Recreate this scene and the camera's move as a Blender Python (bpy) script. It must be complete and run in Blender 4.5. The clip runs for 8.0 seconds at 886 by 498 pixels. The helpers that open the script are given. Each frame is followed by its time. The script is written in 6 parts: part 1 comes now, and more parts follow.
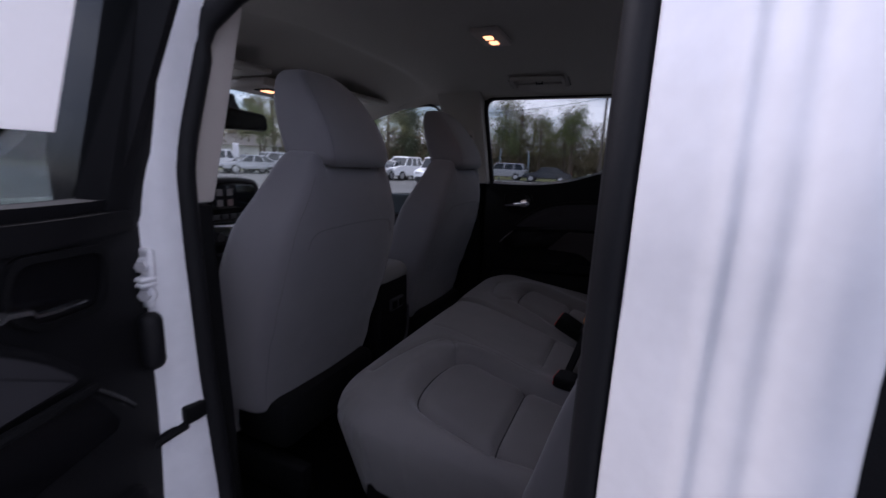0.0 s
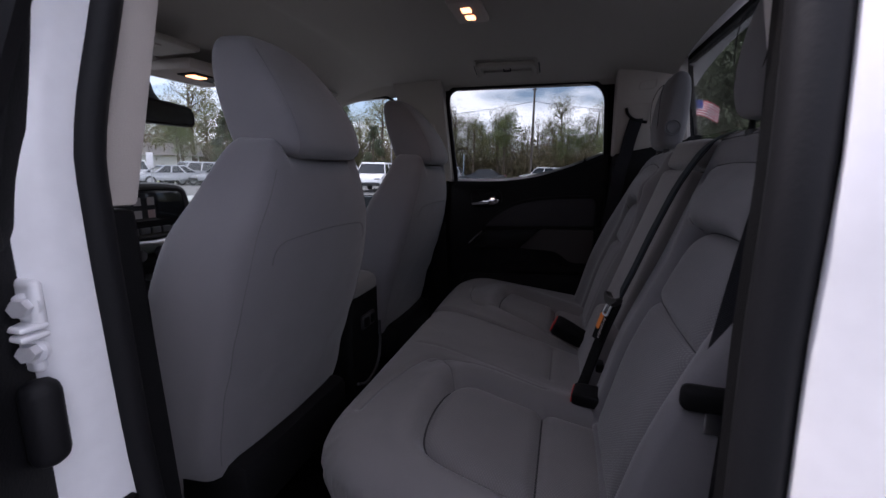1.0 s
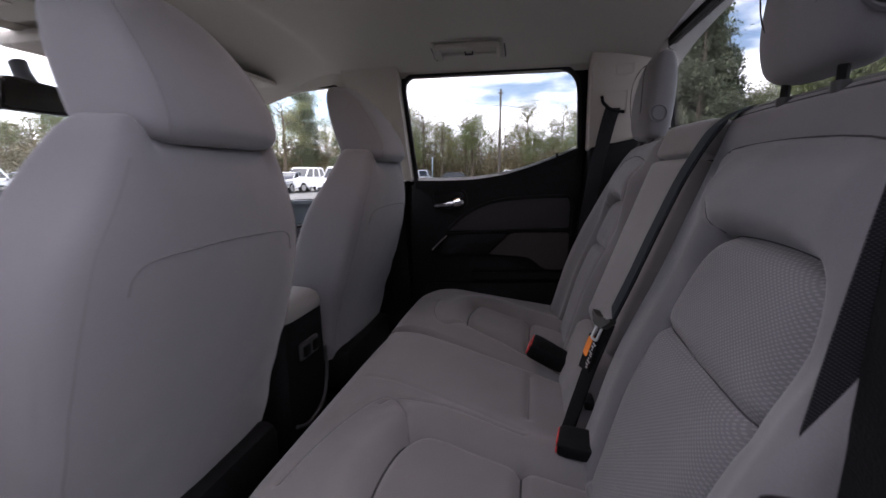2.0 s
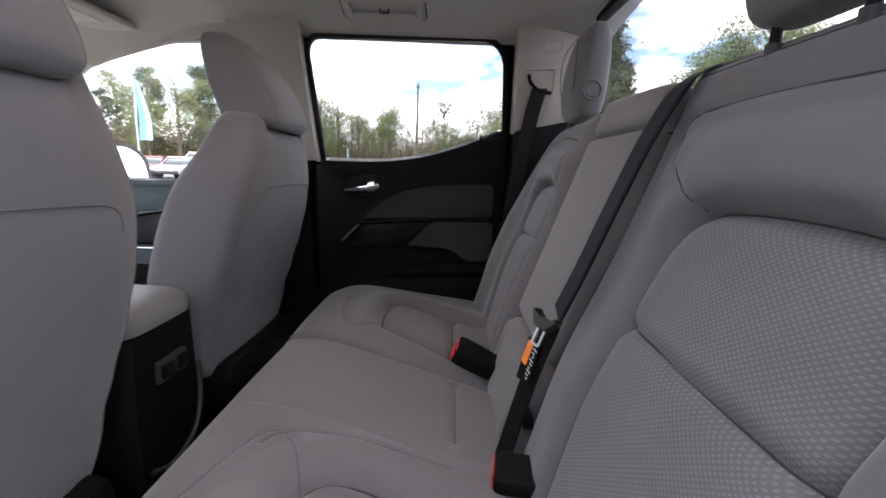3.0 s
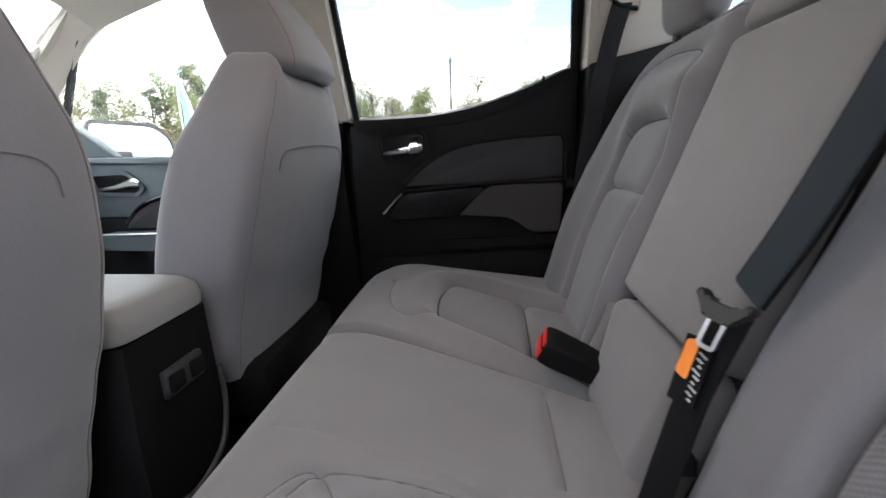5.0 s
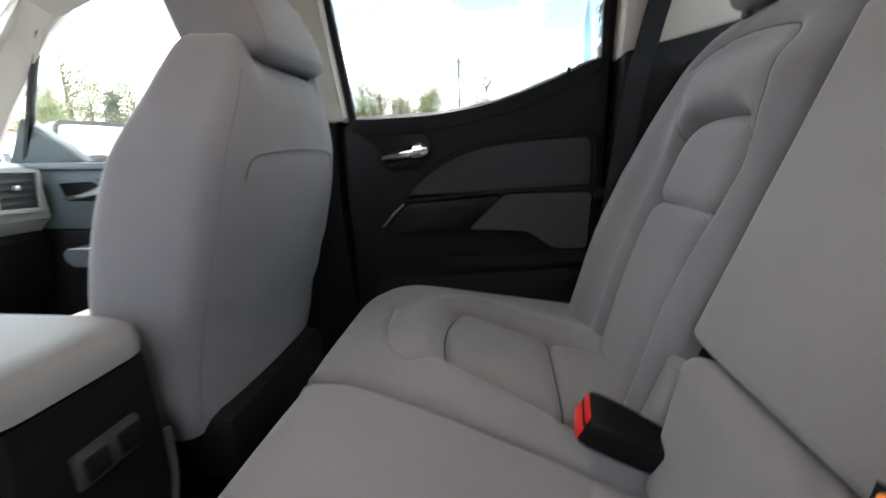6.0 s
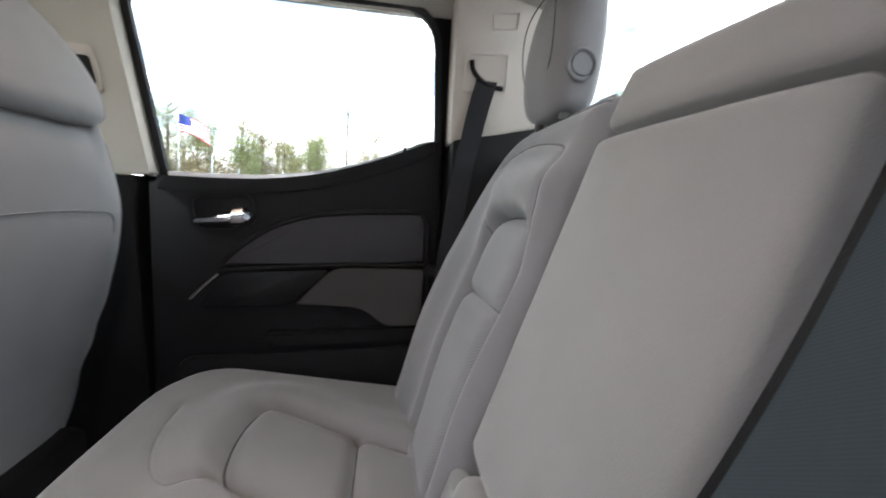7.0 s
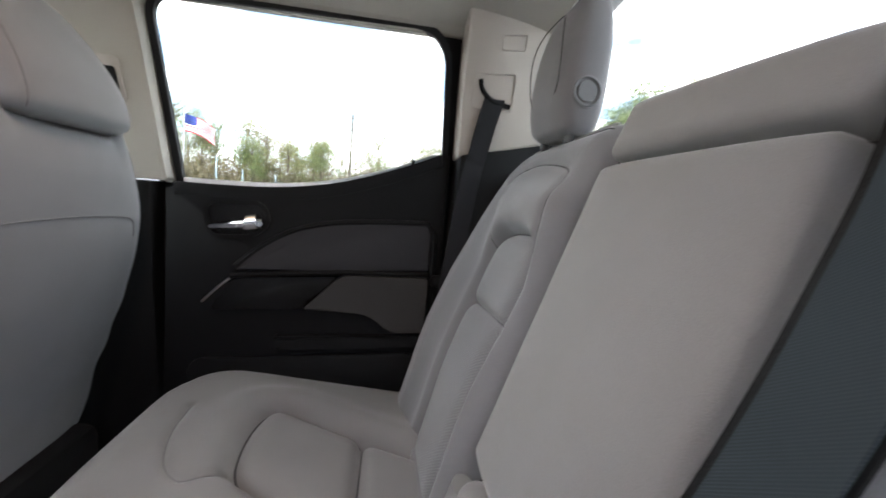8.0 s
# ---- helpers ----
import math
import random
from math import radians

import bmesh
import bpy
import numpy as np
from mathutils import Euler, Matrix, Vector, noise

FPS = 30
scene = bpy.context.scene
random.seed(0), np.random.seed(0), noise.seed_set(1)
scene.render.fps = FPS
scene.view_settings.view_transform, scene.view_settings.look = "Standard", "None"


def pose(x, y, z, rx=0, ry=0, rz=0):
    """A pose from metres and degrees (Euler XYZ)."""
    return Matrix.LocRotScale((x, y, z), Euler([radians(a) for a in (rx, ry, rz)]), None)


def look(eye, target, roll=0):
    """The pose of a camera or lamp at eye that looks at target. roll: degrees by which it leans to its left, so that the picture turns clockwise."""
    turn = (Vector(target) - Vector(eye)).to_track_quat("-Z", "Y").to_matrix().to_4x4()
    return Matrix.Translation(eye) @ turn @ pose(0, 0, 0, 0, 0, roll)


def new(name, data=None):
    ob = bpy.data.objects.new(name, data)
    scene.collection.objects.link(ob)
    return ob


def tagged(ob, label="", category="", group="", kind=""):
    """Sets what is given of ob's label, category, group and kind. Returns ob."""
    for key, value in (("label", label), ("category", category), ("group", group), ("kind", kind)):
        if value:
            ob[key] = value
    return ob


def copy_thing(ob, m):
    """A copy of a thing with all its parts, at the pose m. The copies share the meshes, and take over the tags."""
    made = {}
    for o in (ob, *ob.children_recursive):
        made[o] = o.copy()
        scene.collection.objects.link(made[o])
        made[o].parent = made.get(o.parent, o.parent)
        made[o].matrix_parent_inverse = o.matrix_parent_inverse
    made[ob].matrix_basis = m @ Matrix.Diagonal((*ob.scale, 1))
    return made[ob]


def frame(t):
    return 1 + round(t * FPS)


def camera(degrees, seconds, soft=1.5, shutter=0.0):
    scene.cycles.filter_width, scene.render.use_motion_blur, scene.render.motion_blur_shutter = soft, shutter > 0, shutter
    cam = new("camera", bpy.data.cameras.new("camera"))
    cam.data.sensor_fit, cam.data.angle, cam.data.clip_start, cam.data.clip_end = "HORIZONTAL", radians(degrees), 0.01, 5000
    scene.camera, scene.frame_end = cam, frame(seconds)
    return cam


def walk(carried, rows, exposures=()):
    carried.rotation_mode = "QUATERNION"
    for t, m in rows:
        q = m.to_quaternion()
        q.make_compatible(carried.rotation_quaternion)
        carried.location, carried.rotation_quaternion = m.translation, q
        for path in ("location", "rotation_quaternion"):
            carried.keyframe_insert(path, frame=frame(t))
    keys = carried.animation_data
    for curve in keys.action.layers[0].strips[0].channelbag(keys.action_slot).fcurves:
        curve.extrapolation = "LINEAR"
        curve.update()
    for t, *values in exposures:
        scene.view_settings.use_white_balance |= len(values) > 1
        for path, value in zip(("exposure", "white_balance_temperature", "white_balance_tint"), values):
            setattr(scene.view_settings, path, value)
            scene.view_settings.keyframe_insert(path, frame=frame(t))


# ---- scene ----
cam = camera(93.8, 8.0, shutter=0.4)
PATH = [
    (0, (-0.054, -1.254, 1.367), (-0.858, 0.532, 0.965), 2.4),
    (0.5, (-0.165, -1.182, 1.353), (-0.736, 0.704, 1.013), 1.2),
    (1, (-0.227, -1.141, 1.331), (-0.763, 0.749, 0.957), 0.7),
    (1.2, (-0.236, -1.114, 1.327), (-0.774, 0.775, 0.95), 0.4),
    (2.5, (-0.244, -0.829, 1.291), (-0.463, 1.128, 0.939), 0.8),
    (3, (-0.259, -0.768, 1.266), (-0.264, 1.196, 0.891), 2.2),
    (3.5, (-0.26, -0.723, 1.249), (-0.164, 1.233, 0.844), 1.3),
    (4, (-0.274, -0.682, 1.237), (-0.224, 1.27, 0.806), -0.4),
    (4.5, (-0.29, -0.624, 1.213), (-0.365, 1.326, 0.775), -1.1),
    (5.8, (-0.35, -0.419, 1.196), (-0.63, 1.487, 0.659), -2.8),
    (6, (-0.334, -0.382, 1.206), (-0.567, 1.546, 0.732), -1.8),
    (6.5, (-0.288, -0.321, 1.229), (-0.321, 1.643, 0.855), 0.5),
    (7, (-0.206, -0.323, 1.258), (0.111, 1.639, 1.031), 3.2),
    (7.5, (-0.203, -0.358, 1.28), (0.27, 1.581, 1.16), 4.9),
    (8, (-0.222, -0.349, 1.273), (0.09, 1.616, 1.072), 4.7),
]
walk(cam, [(t, look(eye, target, roll)) for t, eye, target, roll in PATH],
     [(0, 0.17, 5850, 27), (0.5, 0.18, 5950, 22), (1.0, 0.70, 6100, 25), (2.5, 2.24, 6600, 22), (3.5, 2.80, 6560, 14), (4.5, 3.04, 6640, 13), (6.0, 3.20, 6600, 9), (6.5, 3.28, 6620, 9), (7.0, 3.68, 6680, 9), (7.5, 3.80, 6680, 10), (8.0, 3.52, 6680, 9)])

# ---- world, sun, exposure ----
world = bpy.data.worlds.new("world")
scene.world = world
world.use_nodes = True
wn, wl = world.node_tree.nodes, world.node_tree.links
wn.clear()
SUN_EL, SUN_AZ = radians(60), radians(-92)   # azimuth from +y towards +x
sky = wn.new("ShaderNodeTexSky")
sky.sky_type, sky.sun_disc = "NISHITA", False
sky.sun_elevation, sky.sun_rotation = SUN_EL, SUN_AZ
sky.air_density, sky.dust_density, sky.ozone_density = 1.0, 1.5, 1.0
coord = wn.new("ShaderNodeTexCoord")
stretch = wn.new("ShaderNodeMapping")
stretch.inputs["Scale"].default_value = (1.6, 1.6, 5.0)
cloud = wn.new("ShaderNodeTexNoise")
cloud.inputs["Scale"].default_value, cloud.inputs["Detail"].default_value = 2.3, 7
ramp = wn.new("ShaderNodeValToRGB")
ramp.color_ramp.elements[0].position, ramp.color_ramp.elements[1].position = 0.42, 0.57
mix = wn.new("ShaderNodeMixRGB")
mix.inputs[2].default_value = (12.6, 12.8, 13.2, 1)
back = wn.new("ShaderNodeBackground")
back.inputs["Strength"].default_value = 0.13
out = wn.new("ShaderNodeOutputWorld")
for a, b in ((coord.outputs["Generated"], stretch.inputs["Vector"]), (stretch.outputs[0], cloud.inputs["Vector"]), (cloud.outputs["Fac"], ramp.inputs[0]),
             (ramp.outputs[0], mix.inputs[0]), (sky.outputs[0], mix.inputs[1]), (mix.outputs[0], back.inputs[0]), (back.outputs[0], out.inputs[0])):
    wl.new(a, b)
sun = new("sun", bpy.data.lights.new("sun", "SUN"))
sun.data.energy, sun.data.angle, sun.data.color = 2.6, radians(0.6), (1, 0.96, 0.9)
sun_dir = Vector((math.sin(SUN_AZ) * math.cos(SUN_EL), math.cos(SUN_AZ) * math.cos(SUN_EL), math.sin(SUN_EL)))
sun.matrix_world = look(sun_dir * 60, (0, 0, 0))


# the lit dome lamp and map lamp of the cab
for lamp_at, watts, size in (((-0.49, 0.0, 1.722), 0.17, 0.06), ((-1.33, -0.052, 1.598), 0.03, 0.04)):
    glowing = new("cab_lamp", bpy.data.lights.new("cab_lamp", "AREA"))
    glowing.data.energy, glowing.data.size, glowing.data.color = watts, size, (1.0, 0.76, 0.58)
    glowing.matrix_world = look(lamp_at, (lamp_at[0], lamp_at[1] + 0.001, 0))


# ---- materials ----
def material(name, colour, rough=0.6, metal=0.0, vary=0.12, scale=8.0, grain=300.0, bump=0.1, coat=0.0, sheen=0.0, vary2=0.06, spec=0.5, ripple=0.0):
    m = bpy.data.materials.new(name)
    m.use_nodes = True
    n, l = m.node_tree.nodes, m.node_tree.links
    p = n["Principled BSDF"]
    p.inputs["Roughness"].default_value, p.inputs["Metallic"].default_value = rough, metal
    p.inputs["Coat Weight"].default_value, p.inputs["Sheen Weight"].default_value = coat, sheen
    p.inputs["Coat Roughness"].default_value, p.inputs["Specular IOR Level"].default_value = 0.05, spec
    tc = n.new("ShaderNodeTexCoord")
    big, small = n.new("ShaderNodeTexNoise"), n.new("ShaderNodeTexNoise")
    big.inputs["Scale"].default_value, big.inputs["Detail"].default_value = scale, 4
    small.inputs["Scale"].default_value, small.inputs["Detail"].default_value = grain, 2
    l.new(tc.outputs["Object"], big.inputs["Vector"])
    l.new(tc.outputs["Object"], small.inputs["Vector"])
    add = n.new("ShaderNodeMath")
    add.operation = "MULTIPLY_ADD"
    add.inputs[1].default_value, add.inputs[2].default_value = vary * 2, 1 - vary
    l.new(big.outputs["Fac"], add.inputs[0])
    add2 = n.new("ShaderNodeMath")
    add2.operation = "MULTIPLY_ADD"
    add2.inputs[1].default_value, add2.inputs[2].default_value = vary2 * 2, 1 - vary2
    l.new(small.outputs["Fac"], add2.inputs[0])
    mul = n.new("ShaderNodeMath")
    mul.operation = "MULTIPLY"
    l.new(add.outputs[0], mul.inputs[0])
    l.new(add2.outputs[0], mul.inputs[1])
    tint = n.new("ShaderNodeVectorMath")
    tint.operation = "SCALE"
    tint.inputs[0].default_value = colour
    l.new(mul.outputs[0], tint.inputs["Scale"])
    l.new(tint.outputs[0], p.inputs["Base Color"])
    if bump:
        b = n.new("ShaderNodeBump")
        b.inputs["Strength"].default_value, b.inputs["Distance"].default_value = bump, 0.002
        l.new(small.outputs["Fac"], b.inputs["Height"])
        l.new(b.outputs[0], p.inputs["Normal"])
        if ripple:
            # soft waves of cloth drawn over foam
            wave, b2 = n.new("ShaderNodeTexNoise"), n.new("ShaderNodeBump")
            wave.inputs["Scale"].default_value, wave.inputs["Detail"].default_value, wave.inputs["Distortion"].default_value = 9, 1.5, 0.0
            l.new(tc.outputs["Object"], wave.inputs["Vector"])
            b2.inputs["Strength"].default_value, b2.inputs["Distance"].default_value = 1.0, ripple
            l.new(wave.outputs["Fac"], b2.inputs["Height"])
            l.new(b2.outputs[0], b.inputs["Normal"])
    return m


def woven(name, dark, light, axes, cell=(0.0125, 0.0062), bump=0.5):
    """A cloth with rows of short light dashes; axes name the two directions that span it."""
    m = bpy.data.materials.new(name)
    m.use_nodes = True
    n, l = m.node_tree.nodes, m.node_tree.links
    p = n["Principled BSDF"]
    p.inputs["Roughness"].default_value, p.inputs["Sheen Weight"].default_value = 0.9, 0.2
    tc, sep, com = n.new("ShaderNodeTexCoord"), n.new("ShaderNodeSeparateXYZ"), n.new("ShaderNodeCombineXYZ")
    l.new(tc.outputs["Object"], sep.inputs[0])
    l.new(sep.outputs[axes[0]], com.inputs["X"])
    l.new(sep.outputs[axes[1]], com.inputs["Y"])
    br = n.new("ShaderNodeTexBrick")
    br.inputs["Scale"].default_value = 1.0
    br.inputs["Brick Width"].default_value, br.inputs["Row Height"].default_value = cell
    br.inputs["Mortar Size"].default_value, br.inputs["Mortar Smooth"].default_value = cell[1] * 0.22, 0.6
    br.inputs["Color1"].default_value, br.inputs["Color2"].default_value = (*light, 1), (*[c * 0.86 for c in light], 1)
    br.inputs["Mortar"].default_value = (*dark, 1)
    l.new(com.outputs[0], br.inputs["Vector"])
    big = n.new("ShaderNodeTexNoise")
    big.inputs["Scale"].default_value = 9
    l.new(tc.outputs["Object"], big.inputs["Vector"])
    add = n.new("ShaderNodeMath")
    add.operation = "MULTIPLY_ADD"
    add.inputs[1].default_value, add.inputs[2].default_value = 0.3, 0.85
    l.new(big.outputs["Fac"], add.inputs[0])
    sc = n.new("ShaderNodeVectorMath")
    sc.operation = "SCALE"
    l.new(br.outputs["Color"], sc.inputs[0])
    l.new(add.outputs[0], sc.inputs["Scale"])
    l.new(sc.outputs[0], p.inputs["Base Color"])
    b = n.new("ShaderNodeBump")
    b.invert = True
    b.inputs["Strength"].default_value, b.inputs["Distance"].default_value = bump, 0.0015
    l.new(br.outputs["Fac"], b.inputs["Height"])
    l.new(b.outputs[0], p.inputs["Normal"])
    return m


def dotted(name, dark, light, axes, cell=(0.0098, 0.0050), bump=0.6):
    """A knitted cloth with staggered rows of small raised dashes."""
    m = woven(name, dark, light, axes)
    n, l = m.node_tree.nodes, m.node_tree.links
    br, sep, b = n["Brick Texture"], n["Separate XYZ"], n["Bump"]
    waves = []
    for axis, period in ((axes[0], cell[0]), (axes[1], cell[1] * 2)):
        k, c = n.new("ShaderNodeMath"), n.new("ShaderNodeMath")
        k.operation, c.operation = "MULTIPLY", "COSINE"
        k.inputs[1].default_value = 2 * math.pi / period
        l.new(sep.outputs[axis], k.inputs[0])
        l.new(k.outputs[0], c.inputs[0])
        waves.append(c)
    both, soft, tone = n.new("ShaderNodeMath"), n.new("ShaderNodeMapRange"), n.new("ShaderNodeMixRGB")
    both.operation = "MULTIPLY"
    l.new(waves[0].outputs[0], both.inputs[0])
    # the rows are made narrow, so that each spot is a short dash
    size, narrow = n.new("ShaderNodeMath"), n.new("ShaderNodeMath")
    size.operation, narrow.operation = "ABSOLUTE", "MULTIPLY"
    l.new(waves[1].outputs[0], size.inputs[0])
    l.new(waves[1].outputs[0], narrow.inputs[0])
    l.new(size.outputs[0], narrow.inputs[1])
    l.new(narrow.outputs[0], both.inputs[1])
    soft.interpolation_type = "SMOOTHSTEP"
    soft.inputs["From Min"].default_value, soft.inputs["From Max"].default_value = 0.0, 0.42
    l.new(both.outputs[0], soft.inputs["Value"])
    tone.inputs[1].default_value, tone.inputs[2].default_value = (*dark, 1), (*light, 1)
    l.new(soft.outputs[0], tone.inputs[0])
    scale = n["Vector Math"]
    l.new(tone.outputs[0], scale.inputs[0])
    b.invert = False
    b.inputs["Strength"].default_value, b.inputs["Distance"].default_value = bump, 0.0012
    l.new(soft.outputs[0], b.inputs["Height"])
    n.remove(br)
    return m


def pane_glass(name, tint):
    m = bpy.data.materials.new(name)
    m.use_nodes = True
    n, l = m.node_tree.nodes, m.node_tree.links
    n.remove(n["Principled BSDF"])
    tr, gl, mx = n.new("ShaderNodeBsdfTransparent"), n.new("ShaderNodeBsdfGlossy"), n.new("ShaderNodeMixShader")
    lw, pw, fr = n.new("ShaderNodeLayerWeight"), n.new("ShaderNodeMath"), n.new("ShaderNodeMath")
    lw.inputs["Blend"].default_value = 0.5
    pw.operation, fr.operation = "POWER", "MULTIPLY_ADD"
    pw.inputs[1].default_value, fr.inputs[1].default_value, fr.inputs[2].default_value = 5.0, 0.6, 0.02
    l.new(lw.outputs["Facing"], pw.inputs[0])
    l.new(pw.outputs[0], fr.inputs[0])
    tr.inputs["Color"].default_value = (*tint, 1)
    gl.inputs["Roughness"].default_value = 0.0
    l.new(fr.outputs[0], mx.inputs[0])
    l.new(tr.outputs[0], mx.inputs[1])
    l.new(gl.outputs[0], mx.inputs[2])
    l.new(mx.outputs[0], n["Material Output"].inputs[0])
    return m


def glow(name, colour, strength):
    m = bpy.data.materials.new(name)
    m.use_nodes = True
    p = m.node_tree.nodes["Principled BSDF"]
    p.inputs["Emission Color"].default_value, p.inputs["Emission Strength"].default_value = (*colour, 1), strength
    p.inputs["Base Color"].default_value = (*colour, 1)
    return m


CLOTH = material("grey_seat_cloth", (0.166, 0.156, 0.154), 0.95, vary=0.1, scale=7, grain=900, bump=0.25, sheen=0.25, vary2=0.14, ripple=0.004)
# the same seat cloth, darker and bluer to carry the shade on the backs
CLOTH_SHADED = material("shaded_seat_cloth", (0.146, 0.140, 0.146), 0.95, vary=0.08, scale=7, grain=900, bump=0.25, sheen=0.25, vary2=0.14, ripple=0.004)
MESH_BACK = dotted("dashed_cloth_back", (0.138, 0.133, 0.139), (0.198, 0.191, 0.197), ("Y", "Z"), cell=(0.0064, 0.0025), bump=0.45)
MESH_SEAT = dotted("dashed_cloth_seat", (0.146, 0.137, 0.135), (0.178, 0.168, 0.165), ("Y", "X"), cell=(0.0058, 0.0024), bump=0.2)
# sewn thread whose dark tone also stands for the shade in the creases
SHADED_SEAM = material("shaded_seam_thread", (0.045, 0.043, 0.045), 0.9, grain=700)
SEAM_SOFT = material("tonal_seam_thread", (0.125, 0.120, 0.121), 0.9, grain=700)
BLACK = material("black_plastic", (0.0055, 0.0055, 0.006), 0.6, vary=0.15, grain=700, bump=0.3, spec=0.12)
SOFT_BLACK = material("soft_black_plastic", (0.0062, 0.0062, 0.0072), 0.65, vary=0.15, grain=500, bump=0.3, spec=0.15)
GLOSS_BLACK = material("gloss_black_plastic", (0.004, 0.004, 0.005), 0.25, bump=0.0, spec=0.3)
RUBBER = material("black_rubber_seal", (0.006, 0.006, 0.0075), 0.65, grain=200, bump=0.15, spec=0.3)
CARPET = material("black_carpet", (0.004, 0.004, 0.0042), 1.0, vary=0.3, grain=800, bump=0.8, spec=0.0)
PAD = material("grey_door_pad", (0.034, 0.033, 0.037), 0.85, grain=700, bump=0.3, spec=0.2)
PAD_LIGHT = material("warm_grey_armrest_vinyl", (0.037, 0.034, 0.034), 0.75, grain=500, bump=0.3, spec=0.25)
DASH_GREY = material("grey_dashboard_plastic", (0.30, 0.33, 0.315), 0.6, grain=500, bump=0.3)
DOOR_GREY = material("slate_door_plastic", (0.052, 0.068, 0.077), 0.6, grain=500, bump=0.3)
LINER = material("beige_grey_headliner", (0.37, 0.347, 0.312), 0.97, vary=0.05, scale=3, grain=900, bump=0.3, vary2=0.1)
TRIM = material("light_beige_pillar_plastic", (0.42, 0.38, 0.345), 0.7, vary=0.04, scale=4, grain=600, bump=0.2)
LID = material("light_grey_vinyl", (0.19, 0.187, 0.184), 0.6, vary=0.05, grain=500, bump=0.3)
WHITE = material("white_car_paint", (0.84, 0.84, 0.86), 0.3, vary=0.02, scale=2, grain=40, bump=0.0, coat=0.6)
CHROME = material("satin_chrome", (0.75, 0.75, 0.76), 0.18, metal=1.0, vary=0.05, grain=200, bump=0.0)
ZINC = material("zinc_bolt", (0.68, 0.68, 0.70), 0.45, metal=0.4, grain=200, bump=0.05)
BUTTON = material("grey_button_plastic", (0.105, 0.103, 0.108), 0.6, grain=400, bump=0.1)
STEEL = material("tongue_steel", (0.6, 0.6, 0.62), 0.3, metal=1.0, grain=200, bump=0.05)
WEB = dotted("belt_webbing", (0.023, 0.029, 0.034), (0.031, 0.039, 0.045), ("Y", "Z"), cell=(0.0026, 0.0009), bump=0.3)
WEB_SIDE = dotted("side_belt_webbing", (0.014, 0.014, 0.016), (0.04, 0.04, 0.046), ("X", "Z"), cell=(0.0042, 0.0013), bump=0.4)
for web in (WEB, WEB_SIDE):
    web.node_tree.nodes["Principled BSDF"].inputs["Sheen Weight"].default_value = 0.0
    web.node_tree.nodes["Principled BSDF"].inputs["Specular IOR Level"].default_value = 0.15
RED = material("red_release_button", (0.62, 0.02, 0.015), 0.35, vary=0.05, bump=0.0)
ORANGE = material("orange_warning_tag", (0.85, 0.24, 0.03), 0.6, vary=0.05, bump=0.0)
PAPER = material("white_paper", (0.78, 0.78, 0.8), 0.8, vary=0.04, scale=3, grain=100, bump=0.05)
pn, pl = PAPER.node_tree.nodes, PAPER.node_tree.links
thin, blend = pn.new("ShaderNodeBsdfTranslucent"), pn.new("ShaderNodeMixShader")
thin.inputs["Color"].default_value, blend.inputs[0].default_value = (0.93, 0.93, 0.95, 1), 0.75
pl.new(pn["Principled BSDF"].outputs[0], blend.inputs[1])
pl.new(thin.outputs[0], blend.inputs[2])
pl.new(blend.outputs[0], pn["Material Output"].inputs[0])
GREY_PLASTIC = material("dark_grey_plastic", (0.03, 0.03, 0.032), 0.5, grain=500, bump=0.2)
GRIP = material("olive_grey_plastic", (0.030, 0.029, 0.025), 0.5, grain=500, bump=0.2)
SHELL = material("pale_grey_plastic", (0.30, 0.32, 0.33), 0.5, grain=300, bump=0.1)
CLEAR = pane_glass("clear_glass", (0.85, 0.87, 0.86))
TINTED = pane_glass("privacy_glass", (0.61, 0.63, 0.63))
MIRROR = material("mirror_glass", (0.9, 0.9, 0.9), 0.02, metal=1.0, vary=0.0, bump=0.0, vary2=0.0)
LAMP = glow("warm_lamp_lens", (1.0, 0.42, 0.18), 2.6)
LENS_OFF = material("frosted_lens", (0.6, 0.55, 0.5), 0.3, bump=0.0)
SCREEN = material("dark_screen", (0.01, 0.011, 0.013), 0.08, bump=0.0)


# ---- mesh helpers ----
def mesh_object(name, bm, mat, parent=None, label="", smooth=True):
    me = bpy.data.meshes.new(name)
    bmesh.ops.recalc_face_normals(bm, faces=bm.faces)
    for f in bm.faces:
        f.smooth = smooth
    bm.to_mesh(me)
    bm.free()
    if smooth:
        me.set_sharp_from_angle(angle=radians(38))
    me.materials.append(mat)
    ob = new(name, me)
    if parent is not None:
        ob.parent = parent
    if label:
        ob["label"] = label
    return ob


def part(name, bm, mat, parent, label=""):
    return mesh_object(name, bm, mat, parent, label)


def thing(name, label, category, group="", kind=""):
    return tagged(new(name), label, category, group, kind)


def structure(name, bm, mat, label, category):
    return tagged(mesh_object(name, bm, mat), label, category, kind="structure")


def bm_from(verts, faces):
    bm = bmesh.new()
    vs = [bm.verts.new(v) for v in verts]
    for f in faces:
        try:
            bm.faces.new([vs[i] for i in f])
        except ValueError:
            pass
    return bm


def rbox(c, s, r=0.005, seg=2, m=None):
    bm = bmesh.new()
    bmesh.ops.create_cube(bm, size=1)
    for v in bm.verts:
        v.co = Vector((v.co.x * s[0], v.co.y * s[1], v.co.z * s[2]))
    if r:
        bmesh.ops.bevel(bm, geom=list(bm.edges), offset=min(r, min(s) * 0.49), segments=seg, affect="EDGES", profile=0.5)
    bmesh.ops.transform(bm, matrix=Matrix.Translation(c) @ (m or Matrix()), verts=bm.verts)
    return bm


